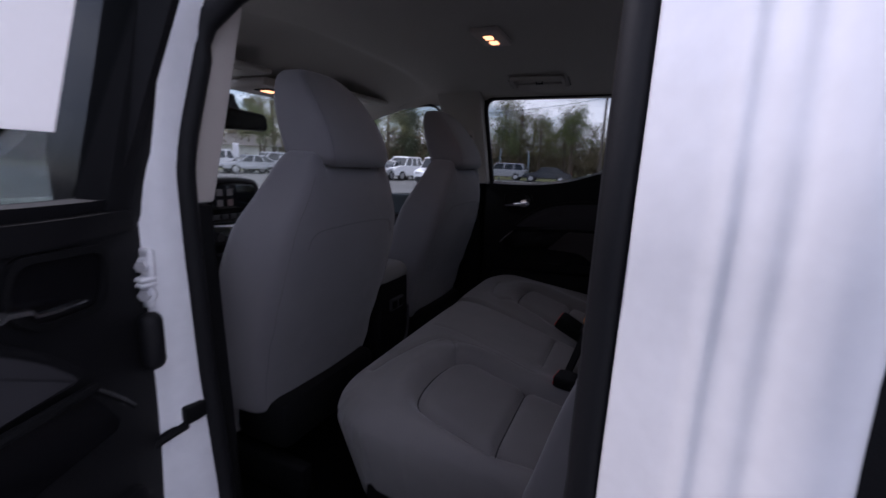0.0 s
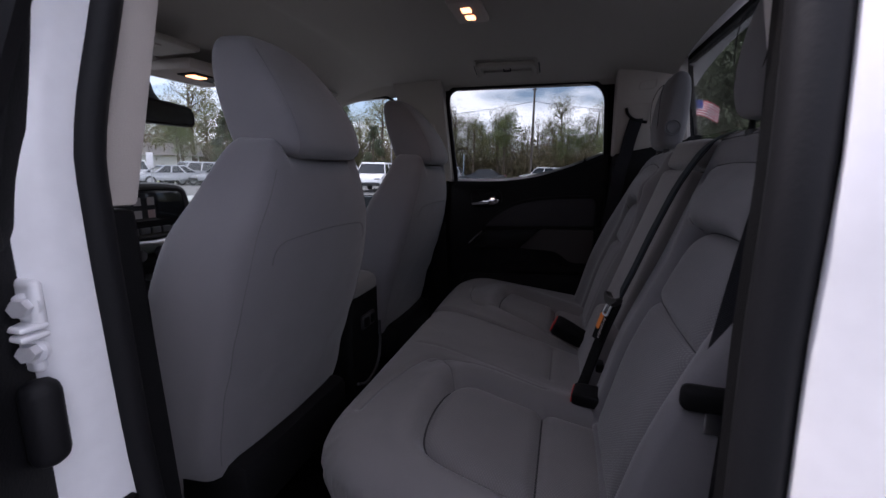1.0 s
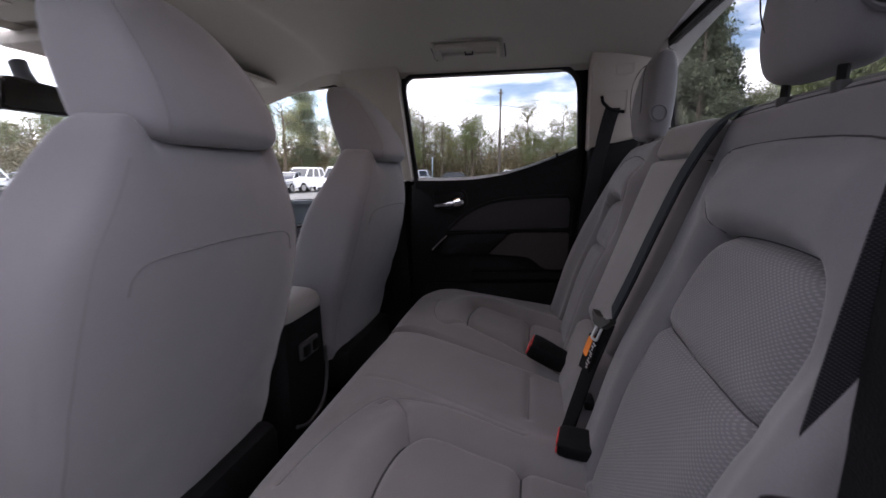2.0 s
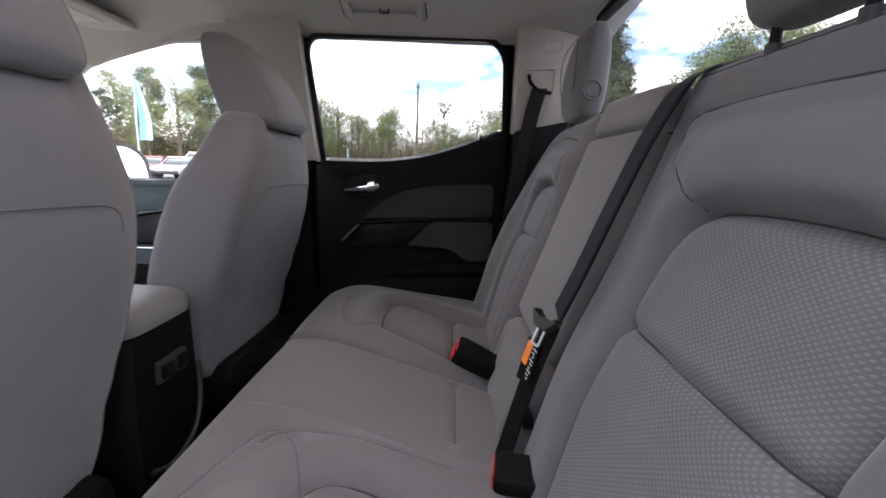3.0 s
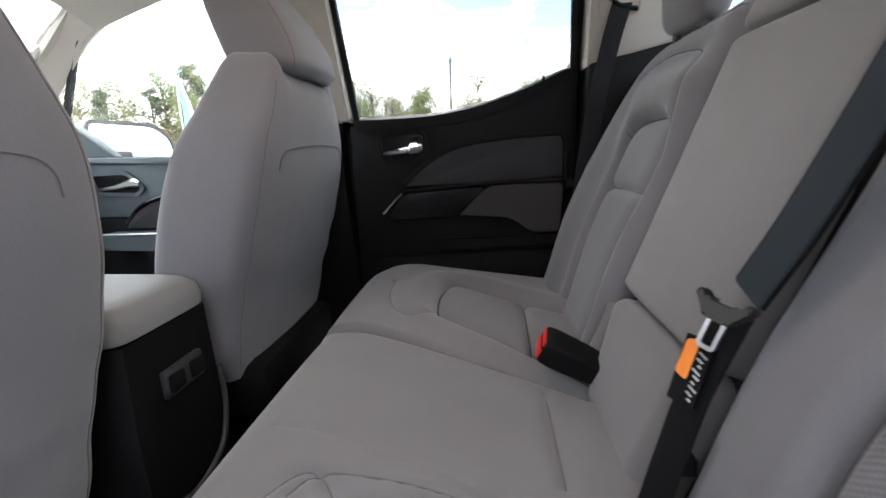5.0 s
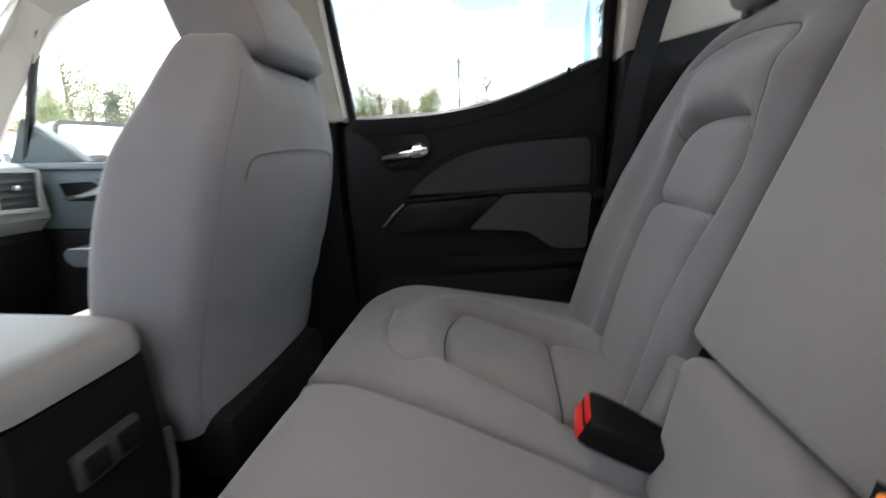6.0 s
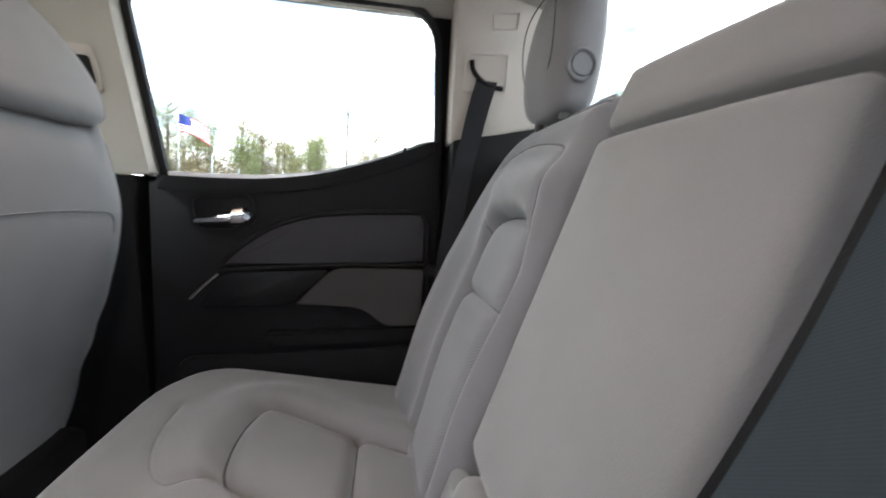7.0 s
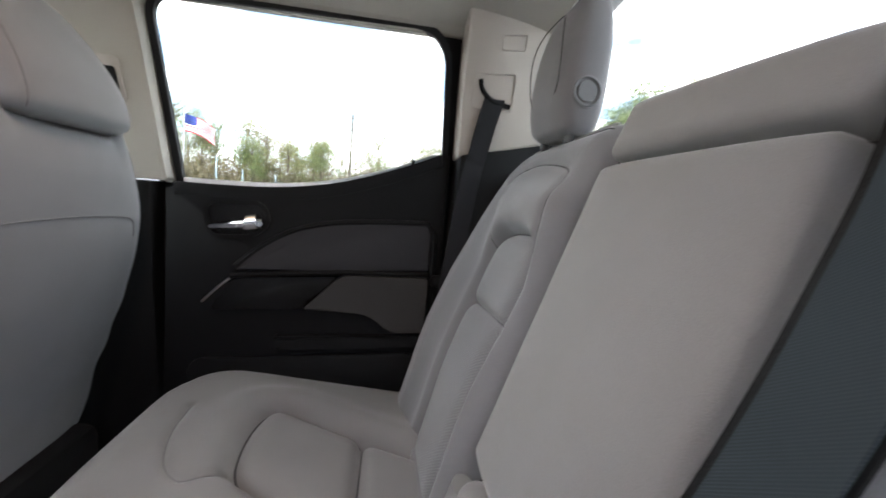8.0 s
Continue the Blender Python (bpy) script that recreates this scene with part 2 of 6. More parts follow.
def loft(rings, caps=True):
    n = len(rings[0])
    verts = [p for r in rings for p in r]
    faces = [(i * n + j, i * n + (j + 1) % n, (i + 1) * n + (j + 1) % n, (i + 1) * n + j) for i in range(len(rings) - 1) for j in range(n)]
    if caps:
        faces += [tuple(range(n))[::-1], tuple((len(rings) - 1) * n + j for j in range(n))]
    return bm_from(verts, faces)


def spline(pts, steps=8):
    """A smooth line through the points."""
    P = [Vector(p) for p in pts]
    P = [2 * P[0] - P[1]] + P + [2 * P[-1] - P[-2]]
    line = []
    for i in range(1, len(P) - 2):
        for k in range(steps):
            t = k / steps
            a, b, c, d = P[i - 1], P[i], P[i + 1], P[i + 2]
            line.append(0.5 * ((2 * b) + (c - a) * t + (2 * a - 5 * b + 4 * c - d) * t * t + (3 * b - a - 3 * c + d) * t ** 3))
    return line + [P[-2]]


def tube(pts, r, n=8, closed=False, squash=1.0):
    rings = []
    P = [Vector(p) for p in pts]
    side = None
    for i, p in enumerate(P):
        d = (P[(i + 1) % len(P)] - P[i - 1]) if closed else (P[min(i + 1, len(P) - 1)] - P[max(i - 1, 0)])
        d.normalize()
        if side is None:
            side = d.cross(Vector((0, 0, 1)))
            if side.length < 0.3:
                side = d.cross(Vector((1, 0, 0)))
        side = (side - side.dot(d) * d).normalized()
        up = side.cross(d)
        rings.append([p + r * (math.cos(2 * math.pi * k / n) * side + squash * math.sin(2 * math.pi * k / n) * up) for k in range(n)])
    if closed:
        rings.append(rings[0])
    return loft(rings, caps=not closed)


def ribbon(pts, across, width, thick=0.0014):
    """A flat strap along the points; across is the direction of its width."""
    a = Vector(across).normalized()
    P = [Vector(p) for p in pts]
    rings = []
    for i, p in enumerate(P):
        d = (P[min(i + 1, len(P) - 1)] - P[max(i - 1, 0)]).normalized()
        w = (a - a.dot(d) * d).normalized()
        nrm = d.cross(w)
        h, t = width / 2, thick / 2
        rings.append([p + w * h + nrm * t, p - w * h + nrm * t, p - w * h - nrm * t, p + w * h - nrm * t])
    return loft(rings)


def prism(poly, place, a, b, bevel=0.0, seg=2):
    """A flat outline made solid between the depths a and b; place(u, v, depth) gives the spot."""
    n = len(poly)
    verts = [place(u, v, a) for u, v in poly] + [place(u, v, b) for u, v in poly]
    faces = [tuple(range(n)), tuple(range(2 * n - 1, n - 1, -1))] + [(i, (i + 1) % n, n + (i + 1) % n, n + i) for i in range(n)]
    bm = bm_from(verts, faces)
    if bevel:
        bmesh.ops.bevel(bm, geom=[e for e in bm.edges], offset=bevel, segments=seg, affect="EDGES", profile=0.5)
    return bm


def rounded(poly, r, steps=4):
    """The outline with its corners rounded; r is one radius, or one for each corner."""
    res, n = [], len(poly)
    for i in range(n):
        rr = r[i] if isinstance(r, (list, tuple)) else r
        p, a, b = Vector(poly[i]), Vector(poly[i - 1]), Vector(poly[(i + 1) % n])
        if rr <= 0:
            res.append(tuple(p))
            continue
        da, db = (a - p), (b - p)
        k = min(rr, da.length * 0.45, db.length * 0.45)
        s, e = p + da.normalized() * k, p + db.normalized() * k
        for j in range(steps + 1):
            t = j / steps
            q = s * (1 - t) ** 2 + p * 2 * t * (1 - t) + e * t * t
            res.append((q.x, q.y))
    return res


def offset(poly, d):
    """The outline moved outwards by d (it runs against the clock), or inwards."""
    n, res = len(poly), []
    for i in range(n):
        a, p, b = Vector(poly[i - 1]), Vector(poly[i]), Vector(poly[(i + 1) % n])
        u, w = (p - a), (b - p)
        u, w = (u.normalized() if u.length > 1e-9 else w.normalized()), (w.normalized() if w.length > 1e-9 else u.normalized())
        nu, nw = Vector((u.y, -u.x)), Vector((w.y, -w.x))
        m = (nu + nw)
        m = m.normalized() if m.length > 1e-6 else nu
        q = p + m * d / max(0.5, m.dot(nu))
        res.append((q.x, q.y))
    return res


def band(inner, outer, place, a, b):
    """A flat ring between two outlines of as many points, made solid from depth a to b."""
    n = len(inner)
    rings = [[place(u, v, d) for u, v in o] for o, d in ((inner, a), (outer, a), (outer, b), (inner, b))]
    verts = [p for r in rings for p in r]
    faces = [(k * n + j, k * n + (j + 1) % n, ((k + 1) % 4) * n + (j + 1) % n, ((k + 1) % 4) * n + j) for k in range(4) for j in range(n)]
    return bm_from(verts, faces)


def line_distance(U, V, line):
    """How far the points of a grid lie from a broken line."""
    best = np.full(U.shape, 9.0)
    for (a, b), (c, d) in zip(line[:-1], line[1:]):
        vx, vy = c - a, d - b
        t = np.clip(((U - a) * vx + (V - b) * vy) / max(vx * vx + vy * vy, 1e-12), 0, 1)
        best = np.minimum(best, np.hypot(U - a - t * vx, V - b - t * vy))
    return best


def inside(U, V, poly):
    res = np.zeros(U.shape, bool)
    for (a, b), (c, d) in zip(poly, poly[1:] + poly[:1]):
        cross = ((b > V) != (d > V)) & (U < (c - a) * (V - b) / ((d - b) if d != b else 1e-12) + a)
        res ^= cross
    return res


def pressed(U, V, D, height, edge, grooves):
    """The height of a pad: its swell, its rolled edge (D is the distance from it) and its pressed lines."""
    s = np.clip((edge - D) / edge, 0, 1)
    H = height(U, V) - edge * (1 - np.sqrt(np.maximum(0, 1 - s * s)))
    for line, depth, width in grooves:
        H = H - depth * np.exp(-(line_distance(U, V, list(line)) / width) ** 1.25)
    return H


def stitch(line, outline, height, place, edge, grooves, r=0.0012, lift=0.0012):
    """A sewn thread lying along a line of a pad."""
    fine = []
    for (a, b), (c, d) in zip(line[:-1], line[1:]):
        k = max(1, int(math.hypot(c - a, d - b) / 0.006))
        fine += [(a + (c - a) * i / k, b + (d - b) * i / k) for i in range(k)]
    fine.append(line[-1])
    U, V = np.array([p[0] for p in fine]), np.array([p[1] for p in fine])
    D = np.where(inside(U, V, list(outline)), line_distance(U, V, list(outline) + [outline[0]]), 0)
    H = pressed(U, V, D, height, edge, grooves)
    return tube([place(u, v, h + lift) for u, v, h, d in zip(U, V, H, D) if d > 0.004], r, 5)


def cushion(outline, height, place, edge, skirt, grooves=(), regions=(), step=0.0044, tuck=0.0, joint=None):
    """An upholstered pad over an outline: its face follows height(u, v), rolls over at its edge and drops by skirt;
    grooves are lines pressed in (line, depth, width). Returns one bmesh for the rest and one for each region."""
    us = [p[0] for p in outline]
    vs = [p[1] for p in outline]
    gu = np.arange(min(us) - 2.5 * step, max(us) + 2.6 * step, step)
    gv = np.arange(min(vs) - 2.5 * step, max(vs) + 2.6 * step, step)
    U, V = np.meshgrid(gu, gv, indexing="ij")
    ring = list(outline) + [outline[0]]
    dist, within = line_distance(U, V, ring), inside(U, V, list(outline))
    keep = within | (dist < 2.2 * step)
    # spots outside the outline are drawn in to it
    PU, PV = U.copy(), V.copy()
    for i, j in zip(*np.where(keep & ~within)):
        best = None
        for (a, b), (c, d) in zip(ring[:-1], ring[1:]):
            vx, vy = c - a, d - b
            t = min(1, max(0, ((U[i, j] - a) * vx + (V[i, j] - b) * vy) / max(vx * vx + vy * vy, 1e-12)))
            q = (a + t * vx, b + t * vy)
            e = (q[0] - U[i, j]) ** 2 + (q[1] - V[i, j]) ** 2
            if best is None or e < best[0]:
                best = (e, q)
        PU[i, j], PV[i, j] = best[1]
    # cells belong to a region by their middles; spots where two regions meet are drawn on to the line between them
    CU, CV = U + step / 2, V + step / 2
    tag = np.zeros(U.shape, int)
    for k, poly in enumerate(regions):
        tag[inside(CU, CV, list(poly))] = k + 1
    for k, poly in enumerate(regions):
        shut = list(poly) + [poly[0]]
        for i in range(1, len(gu) - 1):
            for j in range(1, len(gv) - 1):
                near = {tag[i, j], tag[i - 1, j], tag[i, j - 1], tag[i - 1, j - 1]}
                if len(near) > 1 and k + 1 in near:
                    best = None
                    for (a, b), (c, d) in zip(shut[:-1], shut[1:]):
                        vx, vy = c - a, d - b
                        t = min(1, max(0, ((U[i, j] - a) * vx + (V[i, j] - b) * vy) / max(vx * vx + vy * vy, 1e-12)))
                        q = (a + t * vx, b + t * vy)
                        e = (q[0] - U[i, j]) ** 2 + (q[1] - V[i, j]) ** 2
                        if best is None or e < best[0]:
                            best = (e, q)
                    if best[0] < (0.8 * step) ** 2:
                        PU[i, j], PV[i, j] = best[1]
    D = np.where(within, dist, 0)
    if joint:
        # along the joint the edge rolls over more tightly than elsewhere
        seams = [line_distance(np.array([p[0]]), np.array([p[1]]), list(joint))[0] < 0.03 for p in ring]
        free = np.full(U.shape, 9.0)
        for i in range(len(ring) - 1):
            if not (seams[i] and seams[i + 1]):
                free = np.minimum(free, line_distance(U, V, ring[i:i + 2]))
        D = np.where(within, np.minimum(free, 3.5 * dist), 0)
    H = pressed(PU, PV, D, height, edge, grooves)
    H = np.where(within, H, H - skirt * np.clip(dist / (1.3 * step), 0, 1))
    if tuck:
        # the skirt draws in below the rolled edge
        far = np.where(within, 0, tuck * np.clip(dist / (1.3 * step), 0, 1) / np.maximum(dist, 1e-6))
        PU, PV = PU + (PU - U) * far, PV + (PV - V) * far
    made = []
    for k in range(len(regions) + 1):
        index, verts, faces = {}, [], []

        def vert(i, j):
            if (i, j) not in index:
                index[(i, j)] = len(verts)
                verts.append(place(PU[i, j], PV[i, j], H[i, j]))
            return index[(i, j)]
        for i in range(len(gu) - 1):
            for j in range(len(gv) - 1):
                c = ((i, j), (i + 1, j), (i + 1, j + 1), (i, j + 1))
                if all(keep[q] for q in c) and tag[i, j] == k:
                    faces.append(tuple(vert(*q) for q in c))
        made.append(bm_from(verts, faces))
    return made


def squircle(cx, cy, hx, hy, e=4.0, n=28, z=0.0):
    ring = []
    for k in range(n):
        a = 2 * math.pi * k / n
        c, s = math.cos(a), math.sin(a)
        ring.append(Vector((cx + hx * math.copysign(abs(c) ** (2 / e), c), cy + hy * math.copysign(abs(s) ** (2 / e), s), z)))
    return ring


def smooth_rows(table, steps=4):
    """The rows of a table with smooth rows in between."""
    a = spline([(r[0], r[1], r[2]) for r in table], steps)
    b = spline([(r[0], r[3], 0) for r in table], steps)
    return [(p.x, p.y, p.z, q.y) for p, q in zip(a, b)]


# ---- the cab: floor, roof, walls ----
def side_y(z):
    """Half the cab's inner width at a height: upright to the belt line, then leaning in."""
    return 0.76 - 0.35 * max(0.0, z - 1.28)


def at_side(s, extra=0.0):
    """place() for outlines in x and z on the cab's side s (1: passenger's, -1: driver's); depth is counted outwards."""
    return lambda x, z, d: Vector((x, s * (side_y(z) + d), z))


def flat_side(s):
    return lambda x, z, d: Vector((x, s * d, z))


structure("floor", rbox((-0.95, 0, 0.485), (2.5, 1.62, 0.03), 0.0), CARPET, "black carpeted cab floor in deep shade", "floor")
tunnel = [[Vector((x, y, z)) for y, z in ((-0.16, 0.49), (-0.12, 0.6), (0.12, 0.6), (0.16, 0.49))] for x in (-2.0, -0.45)]
structure("floor_tunnel", loft(tunnel), CARPET, "black carpeted hump along the cab floor", "floor")


def liner_z(x, y):
    z = 1.745 - 0.075 * (abs(y) / 0.63) ** 3.2
    if x < -0.95:
        z -= 0.34 * (-0.95 - x) ** 1.5
    if x > -0.1:
        z -= 0.45 * (x + 0.1) ** 2
    # pressed step across the roof over the front seats
    z -= 0.012 / (1 + math.exp(-(x + 0.968) / 0.008)) * min(1.0, max(0.0, (0.62 - abs(y)) / 0.12)) * (x < -0.7) * min(1.0, max(0.0, (-0.72 - x) / 0.2))
    return z


xs, ys = [-1.42 + 0.0100 * i for i in range(156)], [-0.655 + 0.0262 * j for j in range(51)]
under = [[Vector((x, y, liner_z(x, y))) for y in ys] for x in xs]
verts = [p for r in under for p in r] + [p + Vector((0, 0, 0.02)) for r in under for p in r]
n, mm = len(ys), len(xs) * len(ys)
faces = [(i * n + j, i * n + j + 1, (i + 1) * n + j + 1, (i + 1) * n + j) for i in range(len(xs) - 1) for j in range(n - 1)]
faces += [tuple(v + mm for v in f[::-1]) for f in faces]
structure("ceiling", bm_from(verts, faces), LINER, "beige-grey cloth headliner of the cab roof", "headliner")
roof = [[Vector((x, y, liner_z(max(x, -1.42), y * 0.86) + 0.045)) for y in [-0.74 + 0.0296 * j for j in range(51)]] for x in (-1.46, -1.2, -0.9, -0.4, 0.0, 0.24)]
verts = [p for r in roof for p in r]
verts += [p + Vector((0, 0, 0.004)) for p in verts]
mm = 6 * 51
faces = [(i * 51 + j, i * 51 + j + 1, (i + 1) * 51 + j + 1, (i + 1) * 51 + j) for i in range(5) for j in range(50)]
faces += [tuple(v + mm for v in f[::-1]) for f in faces]
structure("roof", bm_from(verts, faces), WHITE, "white painted truck roof skin", "roof")

# outlines of the rear side window and of the belt line, in x and z
SILL = [(-0.697, 1.281), (-0.60, 1.281), (-0.47, 1.286), (-0.35, 1.304), (-0.25, 1.332), (-0.16, 1.365), (-0.075, 1.402)]
BELT = [(p.x, p.y) for p in spline([(x, z, 0) for x, z in SILL], 4)]
WINDOW = BELT + rounded([(-0.075, 1.402), (-0.098, 1.664), (-0.714, 1.658), (-0.697, 1.281)], [0, 0.075, 0.05, 0], 8)[1:-1]


def rear_door(name, s, label):
    """A rear door of the cab at its closed place: skin, trim, pads, handle, window."""
    door = thing(name, label, "car door", kind="structure")
    fl, sd = flat_side(s), at_side(s)
    lower = [(-0.715, 0.66), (-0.06, 0.80)] + [(-0.055, 1.405)] + [(x, z - 0.012) for x, z in reversed(BELT)] + [(-0.715, 1.268)]
    part("trim_panel", prism(lower, fl, 0.705, 0.775, 0.006), SOFT_BLACK, door, "black moulded plastic door trim")
    top = [(x, z + 0.002) for x, z in BELT] + [(x, z - 0.03) for x, z in reversed(BELT)]
    part("belt_trim", prism(top, fl, 0.70, 0.765, 0.004), SOFT_BLACK, door)
    strip = [(x, z + 0.013) for x, z in BELT] + [(x, z - 0.006) for x, z in reversed(BELT)]
    part("window_sill", prism(strip, fl, 0.752, 0.775, 0.004), WHITE if s > 0 else RUBBER, door, "pale strip below the window glass")
    skin = [(-0.72, 0.56), (-0.05, 0.60), (-0.05, 1.40)] + [(x, z) for x, z in reversed(BELT)] + [(-0.72, 1.28)]
    part("outer_skin", prism(skin, fl, 0.79, 0.875, 0.01), WHITE, door, "white painted door skin")
    part("window_frame", band(offset(WINDOW, 0.0 if s > 0 else -0.018), offset(WINDOW, 0.015 if s > 0 else -0.001), sd, -0.004 if s > 0 else -0.04, 0.012), RUBBER, door, "black window frame and seal")
    part("frame_skin", band(offset(WINDOW, 0.012 if s > 0 else -0.004), offset(WINDOW, 0.055 if s > 0 else 0.012), sd, 0.0125, 0.03), BLACK, door)
    glass = part("window_pane", prism(offset(WINDOW, 0.012), sd, 0.004, 0.008), TINTED, door, "dark-tinted window glass")
    glass.visible_shadow = s > 0
    # swept arm pad with its raised rim
    arc = [(Vector((x, z))) for x, z in ((-0.555, 1.085), (-0.50, 1.135), (-0.43, 1.178), (-0.35, 1.202), (-0.25, 1.214), (-0.10, 1.222))]
    arc = [(p.x, p.y) for p in spline([(a.x, a.y, 0) for a in arc], 4)]
    upper = arc + [(-0.09, 1.20), (-0.09, 1.105), (-0.30, 1.095), (-0.545, 1.083)]
    part("upper_pad", prism(upper[::-1], fl, 0.690, 0.72, 0.006), PAD, door, "grey cloth-look pad with a swept front end")
    part("pad_rim", tube([Vector((x, s * 0.697, z + 0.006)) for x, z in arc] + [Vector((-0.082, s * 0.697, 1.20)), Vector((-0.08, s * 0.697, 0.95))], 0.008, 8), SOFT_BLACK, door)
    arm = rounded([(-0.39, 0.998), (-0.235, 0.993), (-0.180, 0.946), (-0.095, 0.95), (-0.09, 1.090), (-0.305, 1.087)], [0.008, 0.035, 0.03, 0.008, 0.012, 0.03], 6)
    part("armrest", prism(arm, fl, 0.674, 0.72, 0.003), PAD_LIGHT, door, "warm grey vinyl armrest")
    part("armrest_ledge", tube([Vector((x, s * 0.682, z)) for x, z in ((-0.56, 1.072), (-0.42, 1.084), (-0.30, 1.093), (-0.09, 1.099))], 0.0065, 8), BLACK, door)
    grip = rounded([(-0.56, 1.065), (-0.31, 1.082), (-0.395, 0.995), (-0.61, 0.985)], 0.015)
    part("grip_recess", prism(grip, fl, 0.688, 0.72, 0.004), GLOSS_BLACK, door)
    part("chrome_accent", tube(spline([(-0.562, s * 0.684, 1.066), (-0.59, s * 0.683, 1.04), (-0.622, s * 0.682, 1.006)], 4), 0.0045, 8), CHROME, door, "thin chrome accent")
    part("lower_shelf", prism(rounded([(-0.46, 0.925), (-0.09, 0.94), (-0.09, 0.91), (-0.45, 0.89)], 0.008), fl, 0.684, 0.72, 0.008), SOFT_BLACK, door)
    part("map_pocket", prism(rounded([(-0.66, 0.86), (-0.10, 0.89), (-0.10, 0.70), (-0.66, 0.68)], 0.04), fl, 0.694, 0.72, 0.008), SOFT_BLACK, door)
    # release handle in its dished cup
    cup = rounded([(-0.625, 1.235), (-0.50, 1.243), (-0.485, 1.20), (-0.52, 1.17), (-0.61, 1.165)], 0.02)
    part("handle_cup", band(cup, offset(cup, -0.009), fl, 0.696, 0.72), BLACK, door)
    cupback = part("cup_recess", prism(cup, fl, 0.7015, 0.72), GLOSS_BLACK, door)
    slim, back_by = (1.0, 0.0) if s > 0 else (0.3, 0.045)
    lever = [[Vector((x + back_by, s * (0.69 - 0.012 * math.sin(math.pi * (x + 0.62) / 0.135)) + s * 0.006 * a, z + slim * b)) for a, b in ((0, h), (1, h * 0.6), (1, -h * 0.6), (0, -h), (-1, -h * 0.5), (-1, h * 0.5))]
             for x, z, h in ((-0.613, 1.184, 0.005), (-0.610, 1.185, 0.008), (-0.56, 1.190, 0.0095), (-0.535, 1.193, 0.010), (-0.531, 1.199, 0.016), (-0.510, 1.202, 0.017), (-0.506, 1.198, 0.012), (-0.496, 1.198, 0.011), (-0.494, 1.198, 0.007))]
    part("door_handle", loft(lever), CHROME, door, "chrome release lever")
    part("lock_knob", tube([(-0.145, s * 0.735, 1.37), (-0.145, s * 0.735, 1.388)], 0.0045, 8), BLACK, door)
    return door


rear_door("door_2", 1, "closed rear door with black trim, grey pads and chrome lever")

for x0, x1, z1, tag in ((-0.748, -0.708, 1.285, "front"), (-0.085, -0.03, 1.40, "rear")):
    structure("closed_door_seal_" + tag, rbox(((x0 + x1) / 2, 0.79, (0.55 + z1) / 2), (x1 - x0, 0.06, z1 - 0.55), 0.004), RUBBER, "black rubber seal behind the closed door's edge", "door seal")

# pillars and rails inside
def pillar(name, s, outline, a, b, mat, label, lean=True, bevel=0.008):
    return structure(name, prism(outline, at_side(s) if lean else flat_side(s), a, b, bevel), mat, label, "pillar trim")


for s, tag in ((1, "far"), (-1, "near")):
    up = rounded([(-0.95, 1.74), (-0.90, 1.45), (-0.845, 1.283), (-0.716, 1.283), (-0.731, 1.74)], 0.004)
    if s < 0:
        up = [(-0.778, 1.72), (-0.778, 1.283), (-0.742, 1.283), (-0.742, 1.72)]
    if s > 0:
        pillar("pillar_trim_" + tag, s, up, -0.045, 0.02, LINER, "light beige upper door pillar trim beside the rear window")
    else:
        post = prism(up, lambda x, z, d: Vector((x + 0.012 * (1 - d), -(0.750 - 0.24 * (z - 1.28) + d * (0.044 - 0.01 * (z - 1.28))), z)), 0.0, 1.0, 0.006)
        structure("pillar_trim_near", post, TRIM, "light beige upper door pillar trim beside the open door", "pillar trim")
    low = [(-0.85 if s > 0 else -0.778, 1.279), (-0.88 if s > 0 else -0.79, 0.5), (-0.70, 0.5), (-0.722, 0.8), (-0.74, 1.1), (-0.742, 1.279)]
    pillar("pillar_foot_" + tag, s, low, 0.70 if s > 0 else 0.743, 0.785, BLACK, "black lower door pillar trim", lean=False)
    rear = [(-0.045, 1.392), (0.21, 1.455), (0.155, 1.75), (-0.065, 1.75)]
    pillar("rear_pillar_trim_" + tag, s, rear, -0.06, 0.03, TRIM, "light beige rear corner pillar trim with a belt slot")
    foot = [(-0.05, 0.5), (0.30, 0.5), (0.26, 1.476), (-0.04, 1.401)]
    pillar("rear_pillar_foot_" + tag, s, foot, 0.652, 0.775, SOFT_BLACK, "black lower rear corner trim", lean=False)
    rail = [[Vector((x, s * (0.618 + dy), 1.675 + dz)) for dy, dz in ((-0.04, 0.035), (-0.012, 0.008), (0.008, -0.012), (0.016, -0.016), (0.04, -0.010), (0.06, 0.06))] for x in (-0.97, -0.7, -0.4, -0.10, 0.03)]
    structure("roof_rail_" + tag, loft(rail), LINER, "headliner edge over the rear door opening", "headliner")

# back wall and rear window
structure("wall_rear", rbox((0.275, 0, 0.93), (0.05, 1.5, 0.92), 0.005), SOFT_BLACK, "black trim of the cab's back wall", "wall")
def at_back(y, z, d):
    return Vector((0.245 - 0.235 * (z - 1.36) + d, y, z))
pane_outline = rounded([(-0.69, 1.35), (0.69, 1.35), (0.62, 1.712), (-0.62, 1.712)], 0.03)
window_back = thing("window_1", "tinted rear window behind the back seats", "window", kind="structure")
part("window_frame", band(pane_outline, offset(pane_outline, 0.014), at_back, 0.002, 0.03), RUBBER, window_back, "black rubber surround")
p = part("window_pane", prism(offset(pane_outline, 0.01), at_back, 0.012, 0.016), TINTED, window_back)
p.visible_shadow = True
